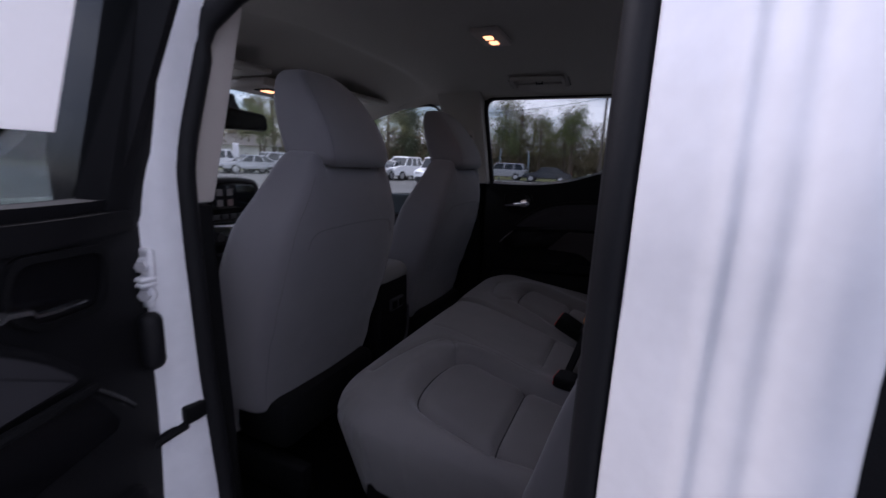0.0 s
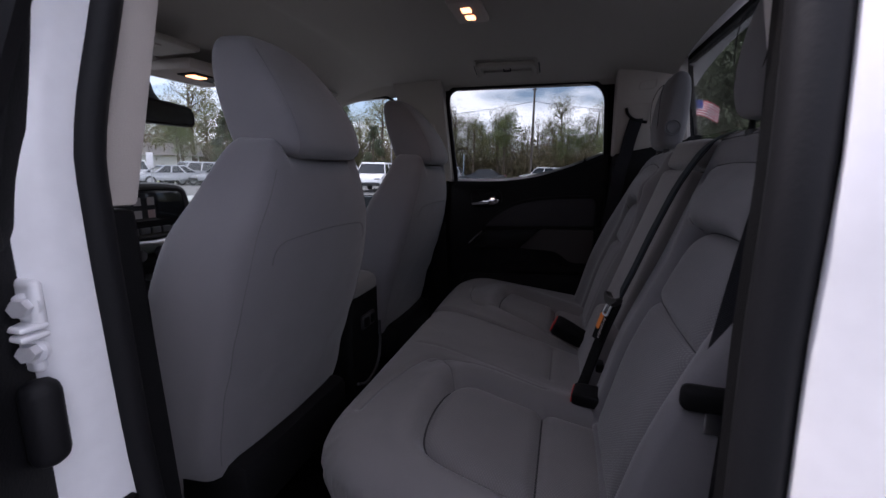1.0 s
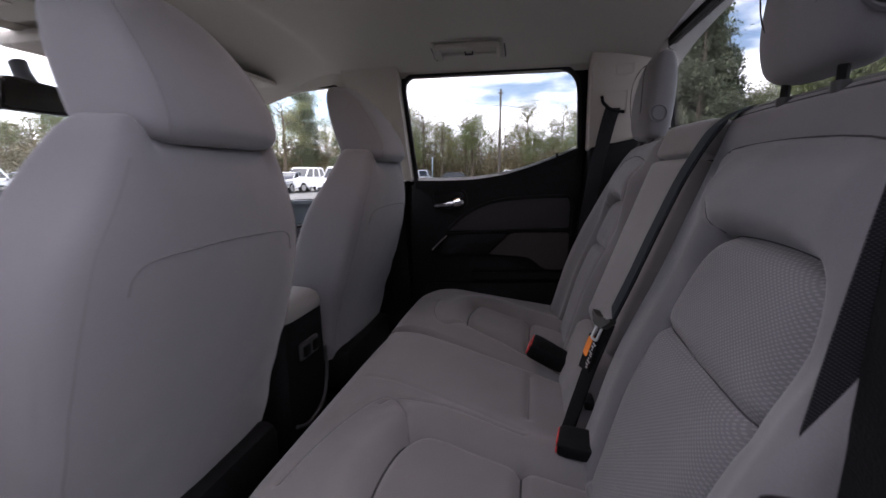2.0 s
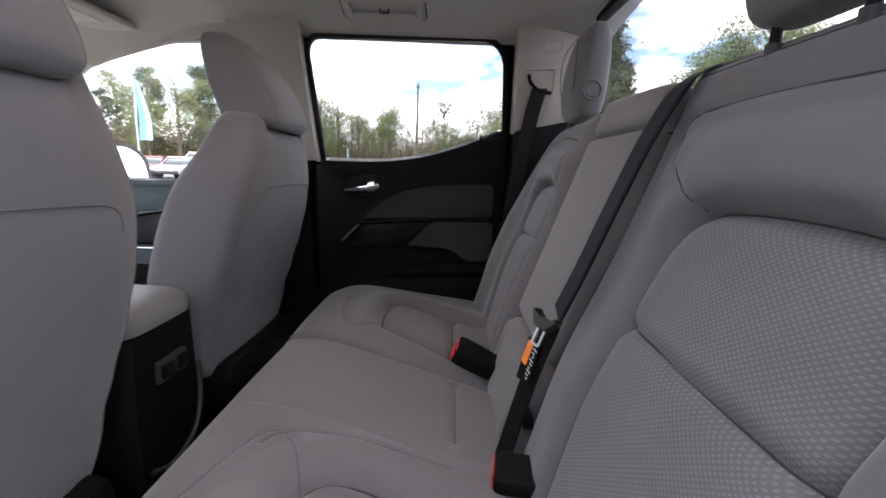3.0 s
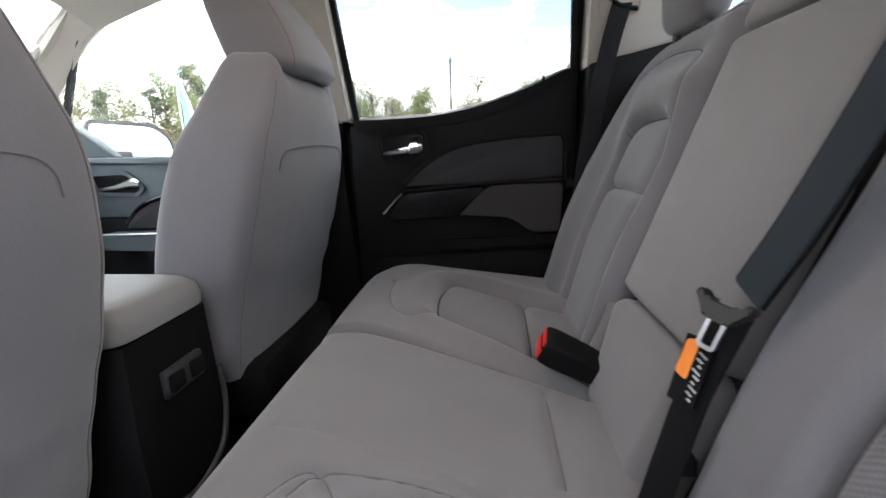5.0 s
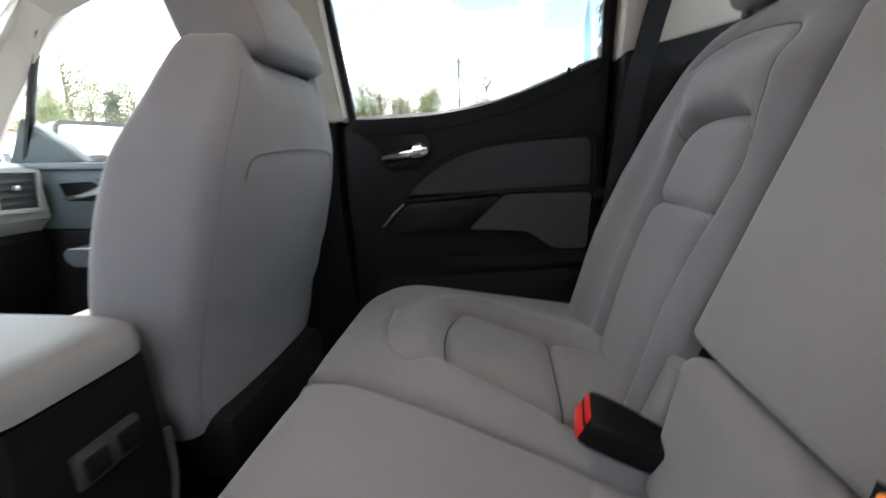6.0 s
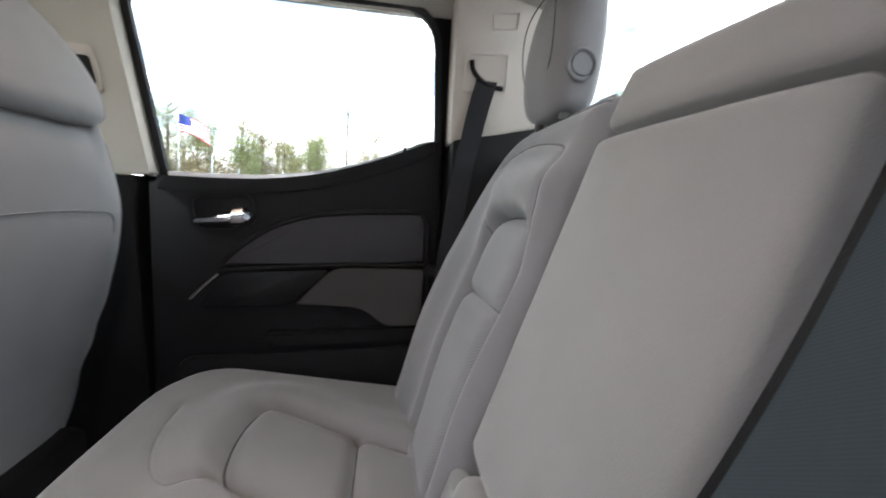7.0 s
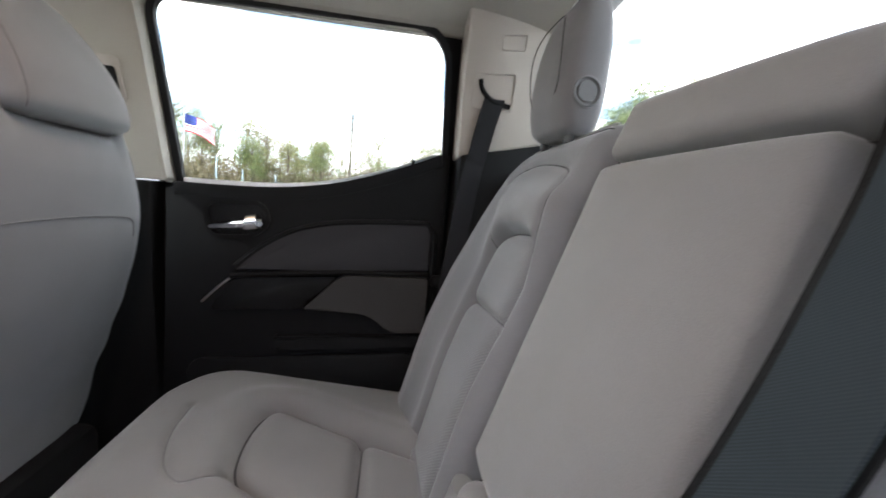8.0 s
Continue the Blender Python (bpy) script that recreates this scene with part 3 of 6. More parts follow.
for s, tag in ((1, "far"), (-1, "near")):
    corner = [[Vector((x + 0.2 * (1.72 - z), s * (y + 0.2 * (1.72 - z)), z)) for x, y in ((0.158, 0.60), (0.20, 0.645), (0.20, 0.72), (0.10, 0.72))] for z in (1.36, 1.72)]
    structure("wall_corner_" + tag, loft(corner), TRIM, "beige corner beside the rear window", "wall")

# front: firewall, windscreen, front door of the passenger
structure("wall_front", rbox((-2.12, 0, 0.82), (0.05, 1.62, 0.68), 0.0), BLACK, "black front bulkhead", "wall")
def at_screen(y, u, d):
    a = Vector((-2.02, y, 1.17)).lerp(Vector((-1.40, y, 1.635)), u)
    return a + Vector((-0.6, 0, 0.8)) * d
screen_outline = rounded([(-0.70, 0.0), (0.70, 0.0), (0.60, 1.0), (-0.60, 1.0)], 0.06)
guide = thing("belt_guide", "beige belt guide plate with a dark slot on the door pillar", "belt guide")
slot_place = lambda u, v, d: Vector((u, 0.76 - 0.35 * (v - 1.28) - 0.045 - d, v))
plate = rounded([(-0.815, 1.44), (-0.768, 1.44), (-0.772, 1.525), (-0.825, 1.525)], 0.01)
part("plate", prism(plate, slot_place, -0.004, 0.006, 0.003), TRIM, guide)
slot = rounded([(-0.800, 1.455), (-0.776, 1.455), (-0.779, 1.505), (-0.805, 1.505)], 0.007)
part("slot", prism(slot, slot_place, 0.0, 0.0075), BLACK, guide, "dark slot")
windscreen = thing("window_2", "clear windscreen of the truck", "windscreen", kind="structure")
part("window_frame", band(screen_outline, offset(screen_outline, 0.022), at_screen, -0.002, 0.016), LINER, windscreen)
p = part("window_pane", prism(offset(screen_outline, 0.02), at_screen, 0.004, 0.009), CLEAR, windscreen)
p.visible_shadow = True
for s, tag in ((1, "far"), (-1, "near")):
    post = [[Vector((x, s * y, z)) + Vector((dx, s * dy, 0)) for dx, dy in ((0, -0.03), (0.05, -0.01), (0.10, 0.03), (0.06, 0.07), (-0.04, 0.06))] for x, y, z in ((-1.97, 0.70, 1.15), (-1.80, 0.685, 1.34), (-1.585, 0.655, 1.53), (-1.39, 0.62, 1.637), (-1.15, 0.60, 1.68))]
    structure("windscreen_pillar_" + tag, loft(post), TRIM, "light beige windscreen pillar trim", "pillar trim")
    hand = thing("grab_handle", "beige grab handle on the windscreen pillar", "grab handle", "pillar grab handles")
    part("bar", tube(spline([(-1.78, s * 0.665, 1.34), (-1.745, s * 0.635, 1.38), (-1.675, s * 0.62, 1.44), (-1.615, s * 0.625, 1.49), (-1.585, s * 0.645, 1.52)], 5), 0.013, 8), TRIM, hand)
    rail = [[Vector((x, s * (y + dy), z + dz)) for dy, dz in ((-0.05, 0.035), (-0.012, 0.0), (0.004, -0.016), (0.014, -0.02), (0.05, -0.012), (0.05, 0.07))] for x, y, z in ((-1.40, 0.615, 1.602), (-1.2, 0.625, 1.645), (-0.94, 0.63, 1.662))]
    structure("front_roof_rail_" + tag, loft(rail), LINER, "headliner edge over the front door", "headliner")

FRONT_WINDOW = [(-1.74, 1.203), (-1.30, 1.195), (-0.86, 1.220)] + rounded([(-0.86, 1.220), (-0.965, 1.64), (-1.27, 1.635), (-1.50, 1.555), (-1.74, 1.203)], [0, 0.05, 0.09, 0.12, 0])[1:-1]
for s, name in ((1, "door_3"), (-1, "door_4")):
    door = thing(name, "closed front door with slate-grey upper trim and chrome lever", "car door", kind="structure")
    fl, sd = flat_side(s), at_side(s)
    low = [(-2.0, 0.52), (-0.86, 0.52), (-0.86, 1.210), (-1.30, 1.185), (-1.70, 1.193), (-2.0, 1.17)]
    upper_ = [(-2.0, 1.0), (-0.86, 1.0)] + low[2:]
    part("trim_panel", prism(upper_, fl, 0.715, 0.775, 0.008), DOOR_GREY, door, "slate-grey upper door trim")
    part("lower_panel", prism([(-2.0, 0.52), (-0.86, 0.52), (-0.86, 0.997), (-2.0, 0.997)], fl, 0.715, 0.775, 0.008), SOFT_BLACK, door, "black lower door trim")
    part("window_sill", prism([(-1.70, 1.180), (-1.30, 1.174), (-0.86, 1.197), (-0.86, 1.215), (-1.30, 1.192), (-1.70, 1.200)], fl, 0.70, 0.765, 0.004), DOOR_GREY, door)
    part("outer_skin", prism(low, fl, 0.785, 0.87, 0.01), WHITE, door)
    part("window_frame", band(FRONT_WINDOW, offset(FRONT_WINDOW, 0.010), sd, -0.004, 0.014), RUBBER, door, "black window frame and seal")
    p = part("window_pane", prism(offset(FRONT_WINDOW, 0.010), sd, 0.004, 0.008), CLEAR, door)
    p.visible_shadow = True
    if s > 0:
        part("corner_cover", prism([(-1.80, 1.198), (-1.54, 1.198), (-1.60, 1.255), (-1.70, 1.33)], sd, -0.006, 0.03, 0.006), DOOR_GREY, door, "slate triangle behind the side mirror")
        arc = spline([(-1.50, 0.708, 0.98), (-1.44, 0.704, 1.035), (-1.35, 0.702, 1.070), (-1.2, 0.702, 1.09), (-1.0, 0.702, 1.10)], 5)
        part("pad_rim", tube(arc, 0.009, 8), GLOSS_BLACK, door)
        pad = [(q.x, q.z - 0.008) for q in arc] + [(-1.0, 0.97), (-1.5, 0.965)]
        part("upper_pad", prism(pad, fl, 0.70, 0.73, 0.005), PAD, door)
        part("armrest", prism(rounded([(-1.56, 0.955), (-0.95, 0.965), (-0.95, 0.90), (-1.55, 0.905)], 0.015), fl, 0.64, 0.73, 0.012), DOOR_GREY, door, "slate-grey armrest")
        part("accent_strip", tube([(-1.54, 0.645, 0.955), (-0.96, 0.645, 0.963)], 0.004, 6), STEEL, door, "thin silver strip")
        cup = rounded([(-1.61, 1.150), (-1.47, 1.155), (-1.41, 1.098), (-1.44, 1.07), (-1.59, 1.075)], 0.02)
        part("cup_recess", prism(cup, fl, 0.711, 0.73), GLOSS_BLACK, door)
        part("handle_cup", band(cup, offset(cup, 0.012), fl, 0.705, 0.73), DOOR_GREY, door)
        lever = [[Vector((x, 0.70 + 0.006 * a, z + b)) for a, b in ((0, h), (1, h * 0.6), (1, -h * 0.6), (0, -h), (-1, -h * 0.5), (-1, h * 0.5))] for x, z, h in ((-1.575, 1.095, 0.005), (-1.51, 1.103, 0.009), (-1.465, 1.112, 0.013), (-1.44, 1.116, 0.015), (-1.425, 1.112, 0.008))]
        part("door_handle", loft(lever), CHROME, door, "chrome release lever")

mirror = thing("side_mirror", "white-backed passenger side mirror seen through the window", "side mirror")
shape = rounded([(-0.165, -0.085), (0.15, -0.085), (0.14, 0.04), (0.08, 0.085), (-0.14, 0.09)], 0.03)
turn = Matrix.Translation((-1.625, 0.965, 1.232)) @ Matrix.Scale(1.12, 4) @ Matrix.Rotation(radians(-14), 4, "Z") @ Matrix.Rotation(radians(-8), 4, "Y")
part("housing", prism(shape, lambda u, v, d: turn @ Vector((d - 0.02, u, v)), -0.10, 0.0, 0.02), SHELL, mirror, "pale grey mirror shell")
part("rim", band(shape, offset(shape, -0.012), lambda u, v, d: turn @ Vector((d, u, v)), -0.022, -0.012), GREY_PLASTIC, mirror)
part("mirror_glass", prism(offset(shape, -0.013), lambda u, v, d: turn @ Vector((d, u, v)), -0.02, -0.016), MIRROR, mirror, "bright mirror glass")
part("arm", rbox((-1.65, 0.86, 1.205), (0.07, 0.12, 0.03), 0.01), GREY_PLASTIC, mirror)

# door opening on the driver's side: painted jambs, seal, sill
def open_x(z):
    return -0.722 + 0.06 * max(0.0, 1.0 - z)
def open_y(z):
    return 0.818 - 0.27 * max(0.0, z - 1.36) - 0.035 * max(0.0, min(0.5, 1.25 - z))
zs = [0.56 + 0.06 * i for i in range(19)]
front_jamb = [[Vector((open_x(z) + dx, -(open_y(z) + dy), z)) for dx, dy in ((0.0, 0.0), (0.002, 0.012), (-0.006, 0.05), (-0.018, 0.062), (-0.026, 0.098), (-0.09, 0.10), (-0.09, 0.0))] for z in zs]
structure("door_jamb_front", loft(front_jamb), WHITE, "white painted door jamb with a door hinge", "door jamb")
def rear_y(z):
    return 0.802 - 0.13 * max(0.0, z - 1.34) + 0.09 * max(0.0, 1.2 - z)
jamb_line = spline([(dx, dy, 0) for dx, dy in ((0.0, 0.0), (0.004, 0.008), (0.042, 0.030), (0.056, 0.038), (0.068, 0.049), (0.080, 0.050), (0.096, 0.063), (0.110, 0.066), (0.122, 0.077), (0.14, 0.084), (0.165, 0.080), (0.178, 0.066), (0.18, 0.04), (0.18, 0.0))], 4)
rear_jamb = [[Vector((-0.052 + q.x, -(rear_y(z) + q.y), z)) for q in jamb_line] for z in zs]
structure("door_jamb_rear", loft(rear_jamb), WHITE, "white painted stepped door jamb and cab corner", "door jamb")
structure("door_sill", rbox((-0.40, -0.80, 0.555), (0.8, 0.16, 0.06), 0.015), WHITE, "white painted door sill", "door sill")
structure("sill_plate", rbox((-0.40, -0.755, 0.593), (0.70, 0.10, 0.012), 0.004), BLACK, "black scuff plate on the sill", "door sill")
seal_path = [(open_x(z) - 0.008, -(open_y(z) - 0.014), z) for z in [0.62 + 0.06 * i for i in range(17)]]
seal_path += [(-0.62, -0.690, 1.672), (-0.35, -0.685, 1.685), (-0.12, -0.69, 1.68)]
seal_path += [(-0.068, -(rear_y(z) - 0.012), z) for z in [1.62 - 0.08 * i for i in range(9)]] + [(-0.09, -0.80, 0.86), (-0.14, -0.80, 0.74), (-0.22, -0.79, 0.66), (-0.35, -0.78, 0.62), (-0.60, -0.78, 0.61)]
structure("door_seal", tube(spline(seal_path, 2), 0.019, 10, closed=True), RUBBER, "black rubber seal round the open door", "door seal")
inner = [[Vector((-0.075 + dx, -(rear_y(z) - 0.016 + dy), z)) for dx, dy in ((0.0, 0.0), (0.03, 0.01), (0.06, 0.0), (0.06, -0.06), (-0.0, -0.05))] for z in [0.7 + 0.07 * i for i in range(15)]]
structure("rear_jamb_trim", loft(inner), BLACK, "black trim strip behind the door seal", "trim")

hinge = thing("hinge_bracket", "white painted steel door hinge with two bolts", "door hinge")
part("body_leaf", rbox((-0.730, -0.876, 1.196), (0.040, 0.012, 0.052), 0.011, 3), WHITE, hinge)
part("door_leaf", rbox((-0.738, -0.878, 1.145), (0.042, 0.012, 0.040), 0.013, 3), WHITE, hinge)
for z in (1.1755, 1.1665):
    part("plate", rbox((-0.738, -0.884, z), (0.058, 0.026, 0.0065), 0.003), WHITE, hinge)
part("pin", tube([(-0.756, -0.908, 1.140), (-0.756, -0.908, 1.200)], 0.008, 12), WHITE, hinge)
for z in (1.196, 1.150):
    bolt = part("bolt", tube([(-0.722, -0.880, z), (-0.716, -0.892, z)], 0.009, 6), ZINC, hinge, "zinc hexagon bolt")
    part("washer", tube([(-0.7225, -0.879, z), (-0.7205, -0.883, z)], 0.0135, 18), WHITE, bolt)
check = thing("door_check", "black door check strap on the jamb", "door check")
part("strap", tube(spline([(-0.72, -0.84, 0.90), (-0.735, -0.89, 0.885), (-0.75, -0.95, 0.86)], 4), 0.009, 8), BLACK, check)
part("plate", rbox((-0.715, -0.83, 0.92), (0.02, 0.035, 0.03), 0.004), BLACK, check)
boot = thing("wiring_boot", "black rubber wiring boot between door and jamb", "wiring boot")
part("sleeve", rbox((-0.716, -0.886, 1.075), (0.032, 0.034, 0.095), 0.015, 3), RUBBER, boot)
cover = [[Vector((open_x(z) + dx, -(open_y(z) + dy), z)) for dx, dy in ((-0.024, 0.090), (-0.024, 0.106), (-0.14, 0.106), (-0.14, 0.1015))] for z in (1.285, 1.36, 1.5, 1.64)]
structure("front_door_frame_near", loft(cover), GLOSS_BLACK, "black upright of the front door's window frame", "door frame")

# the open rear door on the driver's side
near_door = rear_door("door_1", -1, "open rear door with black trim and a paper on its tinted window")
near_door.matrix_world = Matrix.Translation((-0.738, -0.872, 0)) @ Matrix.Rotation(radians(-62), 4, "Z") @ Matrix.Translation((0.715, 0.705, 0))
paper = [(-0.600, 1.385), (-0.40, 1.383), (-0.395, 1.645), (-0.582, 1.645)]
upright = []
for z, y, edge_out, edge_in in ((1.225, 0.712, -0.703, -0.664), (1.246, 0.707, -0.704, -0.661), (1.258, 0.704, -0.714, -0.659), (1.275, 0.701, -0.721, -0.657), (1.296, 0.698, -0.724, -0.659), (1.35, 0.689, -0.733, -0.664), (1.45, 0.670, -0.731, -0.676), (1.59, 0.644, -0.726, -0.690), (1.67, 0.629, -0.726, -0.697)):
    upright.append([Vector((x, -(y + dy), z)) for x, dy in ((edge_out, 0.004), (edge_out + 0.008, 0.0), (edge_in - 0.035, 0.0), (edge_in - 0.028, 0.006), (edge_in - 0.012, 0.009), (edge_in - 0.004, 0.014), (edge_in, 0.03), (edge_in, 0.055), (edge_out, 0.055))])
part("frame_trim", loft(upright), SOFT_BLACK, near_door, "black inner trim of the window frame")
part("window_paper", prism(paper, at_side(-1), -0.004, -0.002), PAPER, near_door, "white printed sheet fixed to the glass")


# ---- rear bench ----
def face_x(z):
    """The rear backrest's front face leans back with height."""
    return -0.04 + 0.33 * (z - 1.1)


def seat_place(x, y, h):
    return Vector((x, y, h))


def back_place(y, z, h):
    return Vector((face_x(z) - h, y, z + 0.33 * h))


def seat_height(yc, hw, lip):
    def h(X, Y):
        z = 0.868 + (0.007 if yc > 0 else 0.0) - 0.10 * (X + 0.55) - 0.012 * np.clip((-0.50 - X) / 0.1, 0, 1) ** 2
        return z - 0.008 * (np.abs(Y - yc) / hw) ** 4 + lip(X, Y)
    return h


def arc_line(pts, steps=6):
    return [(p.x, p.y) for p in spline([(a, b, 0) for a, b in pts], steps)]


rear_bench = thing("rear_bench", "grey cloth rear bench seat with dashed inserts, split sixty to forty", "bench seat")
part("seat_riser", rbox((-0.25, 0, 0.62), (0.56, 1.16, 0.24), 0.02), BLACK, rear_bench, "black box under the cushions")


def bench_cushion(name, y0, y1, inserts, outer, label):
    """One part of the bench's seat between y0 and y1; inserts are the middles of the seating places."""
    r_in, r_out = 0.02, 0.19
    # the joint between the two cushions slants towards the middle of the back
    joint = [(-0.645, 0.191), (-0.56, 0.181), (-0.42, 0.134), (-0.25, 0.062), (-0.09, -0.012)]
    if outer < 0:
        plan = rounded([(-0.645, y0), (-0.09, y0 + 0.03)] + joint[::-1], [r_out, 0.03, 0.03, 0.05, 0.05, 0.05, r_in], 8)
    else:
        plan = rounded([(x, y + 0.010) for x, y in joint] + [(-0.09, y1 - 0.05), (-0.645, y1)], [r_in, 0.05, 0.05, 0.05, 0.03, 0.03, r_out], 8)
    grooves, regions = [], []
    for s in inserts:
        if s > 0:
            loop = [(-0.10, 0.340), (-0.226, 0.394), (-0.31, 0.437), (-0.375, 0.470), (-0.410, 0.460), (-0.424, 0.41), (-0.424, 0.335), (-0.410, 0.272), (-0.37, 0.238), (-0.30, 0.200), (-0.229, 0.158), (-0.10, 0.085)]
            cross = [(-0.229, 0.159), (-0.226, 0.393)]
            front = [(-0.414, 0.260), (-0.445, 0.244), (-0.478, 0.240), (-0.515, 0.283), (-0.541, 0.366), (-0.548, 0.45)]
        else:
            loop = [(-0.10, -0.545), (-0.24, -0.560), (-0.33, -0.550), (-0.405, -0.530), (-0.443, -0.492), (-0.456, -0.41), (-0.449, -0.325), (-0.425, -0.280), (-0.385, -0.266), (-0.31, -0.284), (-0.238, -0.298), (-0.10, -0.315)]
            cross = [(-0.238, -0.299), (-0.240, -0.559)]
            front = [(-0.437, -0.290), (-0.468, -0.225), (-0.502, -0.184), (-0.532, -0.198), (-0.56, -0.26), (-0.585, -0.36), (-0.595, -0.45)]
        loop = arc_line(loop)
        grooves += [(loop, 0.027, 0.013), (cross, 0.020, 0.009), (arc_line(front), 0.008, 0.006)]
        regions.append(loop)
    if outer < 0:
        grooves += [([(-0.226, 0.020), (-0.228, -0.160)], 0.0079, 0.009)]
        # two soft seams across the middle place
        grooves += [(arc_line([(-0.585, -0.112), (-0.50, -0.126), (-0.419, -0.149), (-0.33, -0.182), (-0.24, -0.223)]), 0.003, 0.004),
                    (arc_line([(-0.520, -0.220), (-0.504, -0.190), (-0.474, -0.183), (-0.375, -0.197), (-0.235, -0.241)]), 0.005, 0.004)]
    yc, hw = (y0 + y1) / 2, (y1 - y0) / 2

    def lip(X, Y):
        z = 0 * X
        for loop in regions:
            d = line_distance(X, Y, loop + [loop[0]])
            z = z - np.where(inside(X, Y, loop), 0.003 * (1 - np.exp(-d / 0.015)), 0)
            z = z + np.where(inside(X, Y, loop), 0, 0.020 * (np.exp(-((d - 0.045) / 0.045) ** 2) - math.exp(-1)) * np.exp(-d / 0.25))
        return z
    bms = cushion(plan, seat_height(yc, hw, lip), seat_place, 0.055, 0.20, grooves, regions, tuck=0.06, joint=joint)
    pad = part(name, bms[0], CLOTH, rear_bench, label)
    for g in grooves:
        deep = g[1] > 0.008
        if g[1] < 0.004:
            continue
        # deep creases get a thick dark thread that paints in their shade
        part("seam", stitch(g[0], plan, seat_height(yc, hw, lip), seat_place, 0.055, grooves, 0.0026 if deep else 0.0014), SHADED_SEAM if deep else SEAM_SOFT, pad)
    for b in bms[1:]:
        part("insert", b, MESH_SEAT, pad, "dashed woven cloth insert")
    return pad


bench_cushion("wide_cushion", -0.635, 0.185, (-1,), -1, "wide seat cushion in plain grey cloth")
bench_cushion("narrow_cushion", 0.197, 0.68, (1,), 1, "narrow seat cushion in plain grey cloth")


def bolster(s):
    start = 0.43 if s > 0 else 0.57

    def h(Y, Z):
        o = np.clip((s * Y - start) / 0.10, 0, 1)
        low = np.clip((1.33 - Z) / 0.2, 0, 1)
        mid = start - 0.15
        puff = 0.017 * np.exp(-((Z - 1.29) / 0.035) ** 2) * np.clip((0.19 - np.abs(s * Y - mid)) / 0.06, 0, 1)
        lumbar = 0.010 * np.exp(-((Z - 1.0) / 0.12) ** 2)
        return (0.022 if s > 0 else 0.042) * o * o * (3 - 2 * o) * low + puff + lumbar
    return h


def surround(s, loop):
    """The padding round a sunken insert, fullest above it."""
    swell = bolster(s)

    def h(Y, Z):
        d = line_distance(Y, Z, loop + [loop[0]])
        top = np.clip((Z - 1.17) / 0.07, 0, 1)
        rim = (0.009 + 0.016 * top) * np.exp(-(d / 0.055) ** 1.5) * (1 - np.exp(-d / 0.007))
        return swell(Y, Z) + np.where(inside(Y, Z, loop), 0.004 * (1 - np.exp(-d / 0.02)), rim)
    return h


def bench_back(s):
    """An outer backrest, s = 1 for the narrow one on the passenger's side."""
    inner, wide = (0.152, 0.60) if s > 0 else (0.174, 0.66)
    lift = 0.007 if s < 0 else 0.0
    plan = [(s * inner, 0.79), (s * inner, 1.412 + lift), (s * (wide - 0.13), 1.405 + lift), (s * (wide - 0.035), 1.355), (s * wide, 1.24), (s * wide, 0.79)]
    plan = rounded(plan, [0.02, 0.02, 0.10, 0.08, 0.05, 0.03], 6)
    if s < 0:
        plan = plan[::-1]
    if s > 0:
        edge = [(0.212, 0.83), (0.212, 1.0), (0.210, 1.09), (0.206, 1.17), (0.212, 1.222), (0.245, 1.240), (0.32, 1.242), (0.375, 1.232), (0.405, 1.19), (0.405, 1.09), (0.40, 1.0), (0.39, 0.83)]
        cross = [(0.210, 1.108), (0.30, 1.107), (0.405, 1.104)]
        arch = [(0.205, 1.0), (0.194, 1.148), (0.193, 1.279), (0.204, 1.325), (0.235, 1.345), (0.346, 1.359), (0.45, 1.351), (0.489, 1.335)]
    else:
        edge = [(-0.305, 0.83), (-0.299, 0.92), (-0.295, 1.00), (-0.299, 1.10), (-0.303, 1.165), (-0.317, 1.208), (-0.345, 1.233), (-0.385, 1.240), (-0.46, 1.241), (-0.525, 1.235), (-0.555, 1.218), (-0.567, 1.16), (-0.561, 1.08), (-0.553, 0.83)]
        cross = [(-0.300, 1.098), (-0.43, 1.093), (-0.562, 1.091)]
        arch = [(-0.342, 1.236), (-0.282, 1.272), (-0.235, 1.314), (-0.232, 1.336), (-0.265, 1.347), (-0.39, 1.349), (-0.50, 1.342), (-0.58, 1.325)]
    loop = arc_line(edge)
    grooves = [(loop, 0.017, 0.010), (arc_line(cross), 0.014, 0.009), (arc_line(arch), 0.006, 0.005)]
    if s > 0:
        grooves.append((arc_line([(0.40, 1.2), (0.43, 1.245), (0.455, 1.27)]), 0.006, 0.006))
    grooves.append((arc_line([(s * (inner + 0.012), 1.396), (s * 0.35, 1.398), (s * (wide - 0.13), 1.388), (s * (wide - 0.05), 1.34)]), 0.003, 0.003))
    pad_height = surround(s, loop)
    bms = cushion(plan, pad_height, back_place, 0.04, 0.10, grooves, [loop])
    pad = part("backrest", bms[0], CLOTH_SHADED, rear_bench, "outer backrest in the seat cloth, darkened for shade")
    for g in grooves:
        part("seam", stitch(g[0], plan, pad_height, back_place, 0.04, grooves), SHADED_SEAM, pad)
    edge_line = [(s * (inner + 0.012), 1.404 + lift), (s * 0.35, 1.4045 + lift), (s * (wide - 0.15), 1.396 + lift)]
    part("piping", stitch(arc_line(edge_line), plan, pad_height, back_place, 0.04, grooves, 0.0028, 0.001), LID, pad, "pale piping along the top edge")
    part("insert", bms[1], MESH_BACK, pad, "dashed woven cloth insert")


bench_back(-1)
bench_back(1)
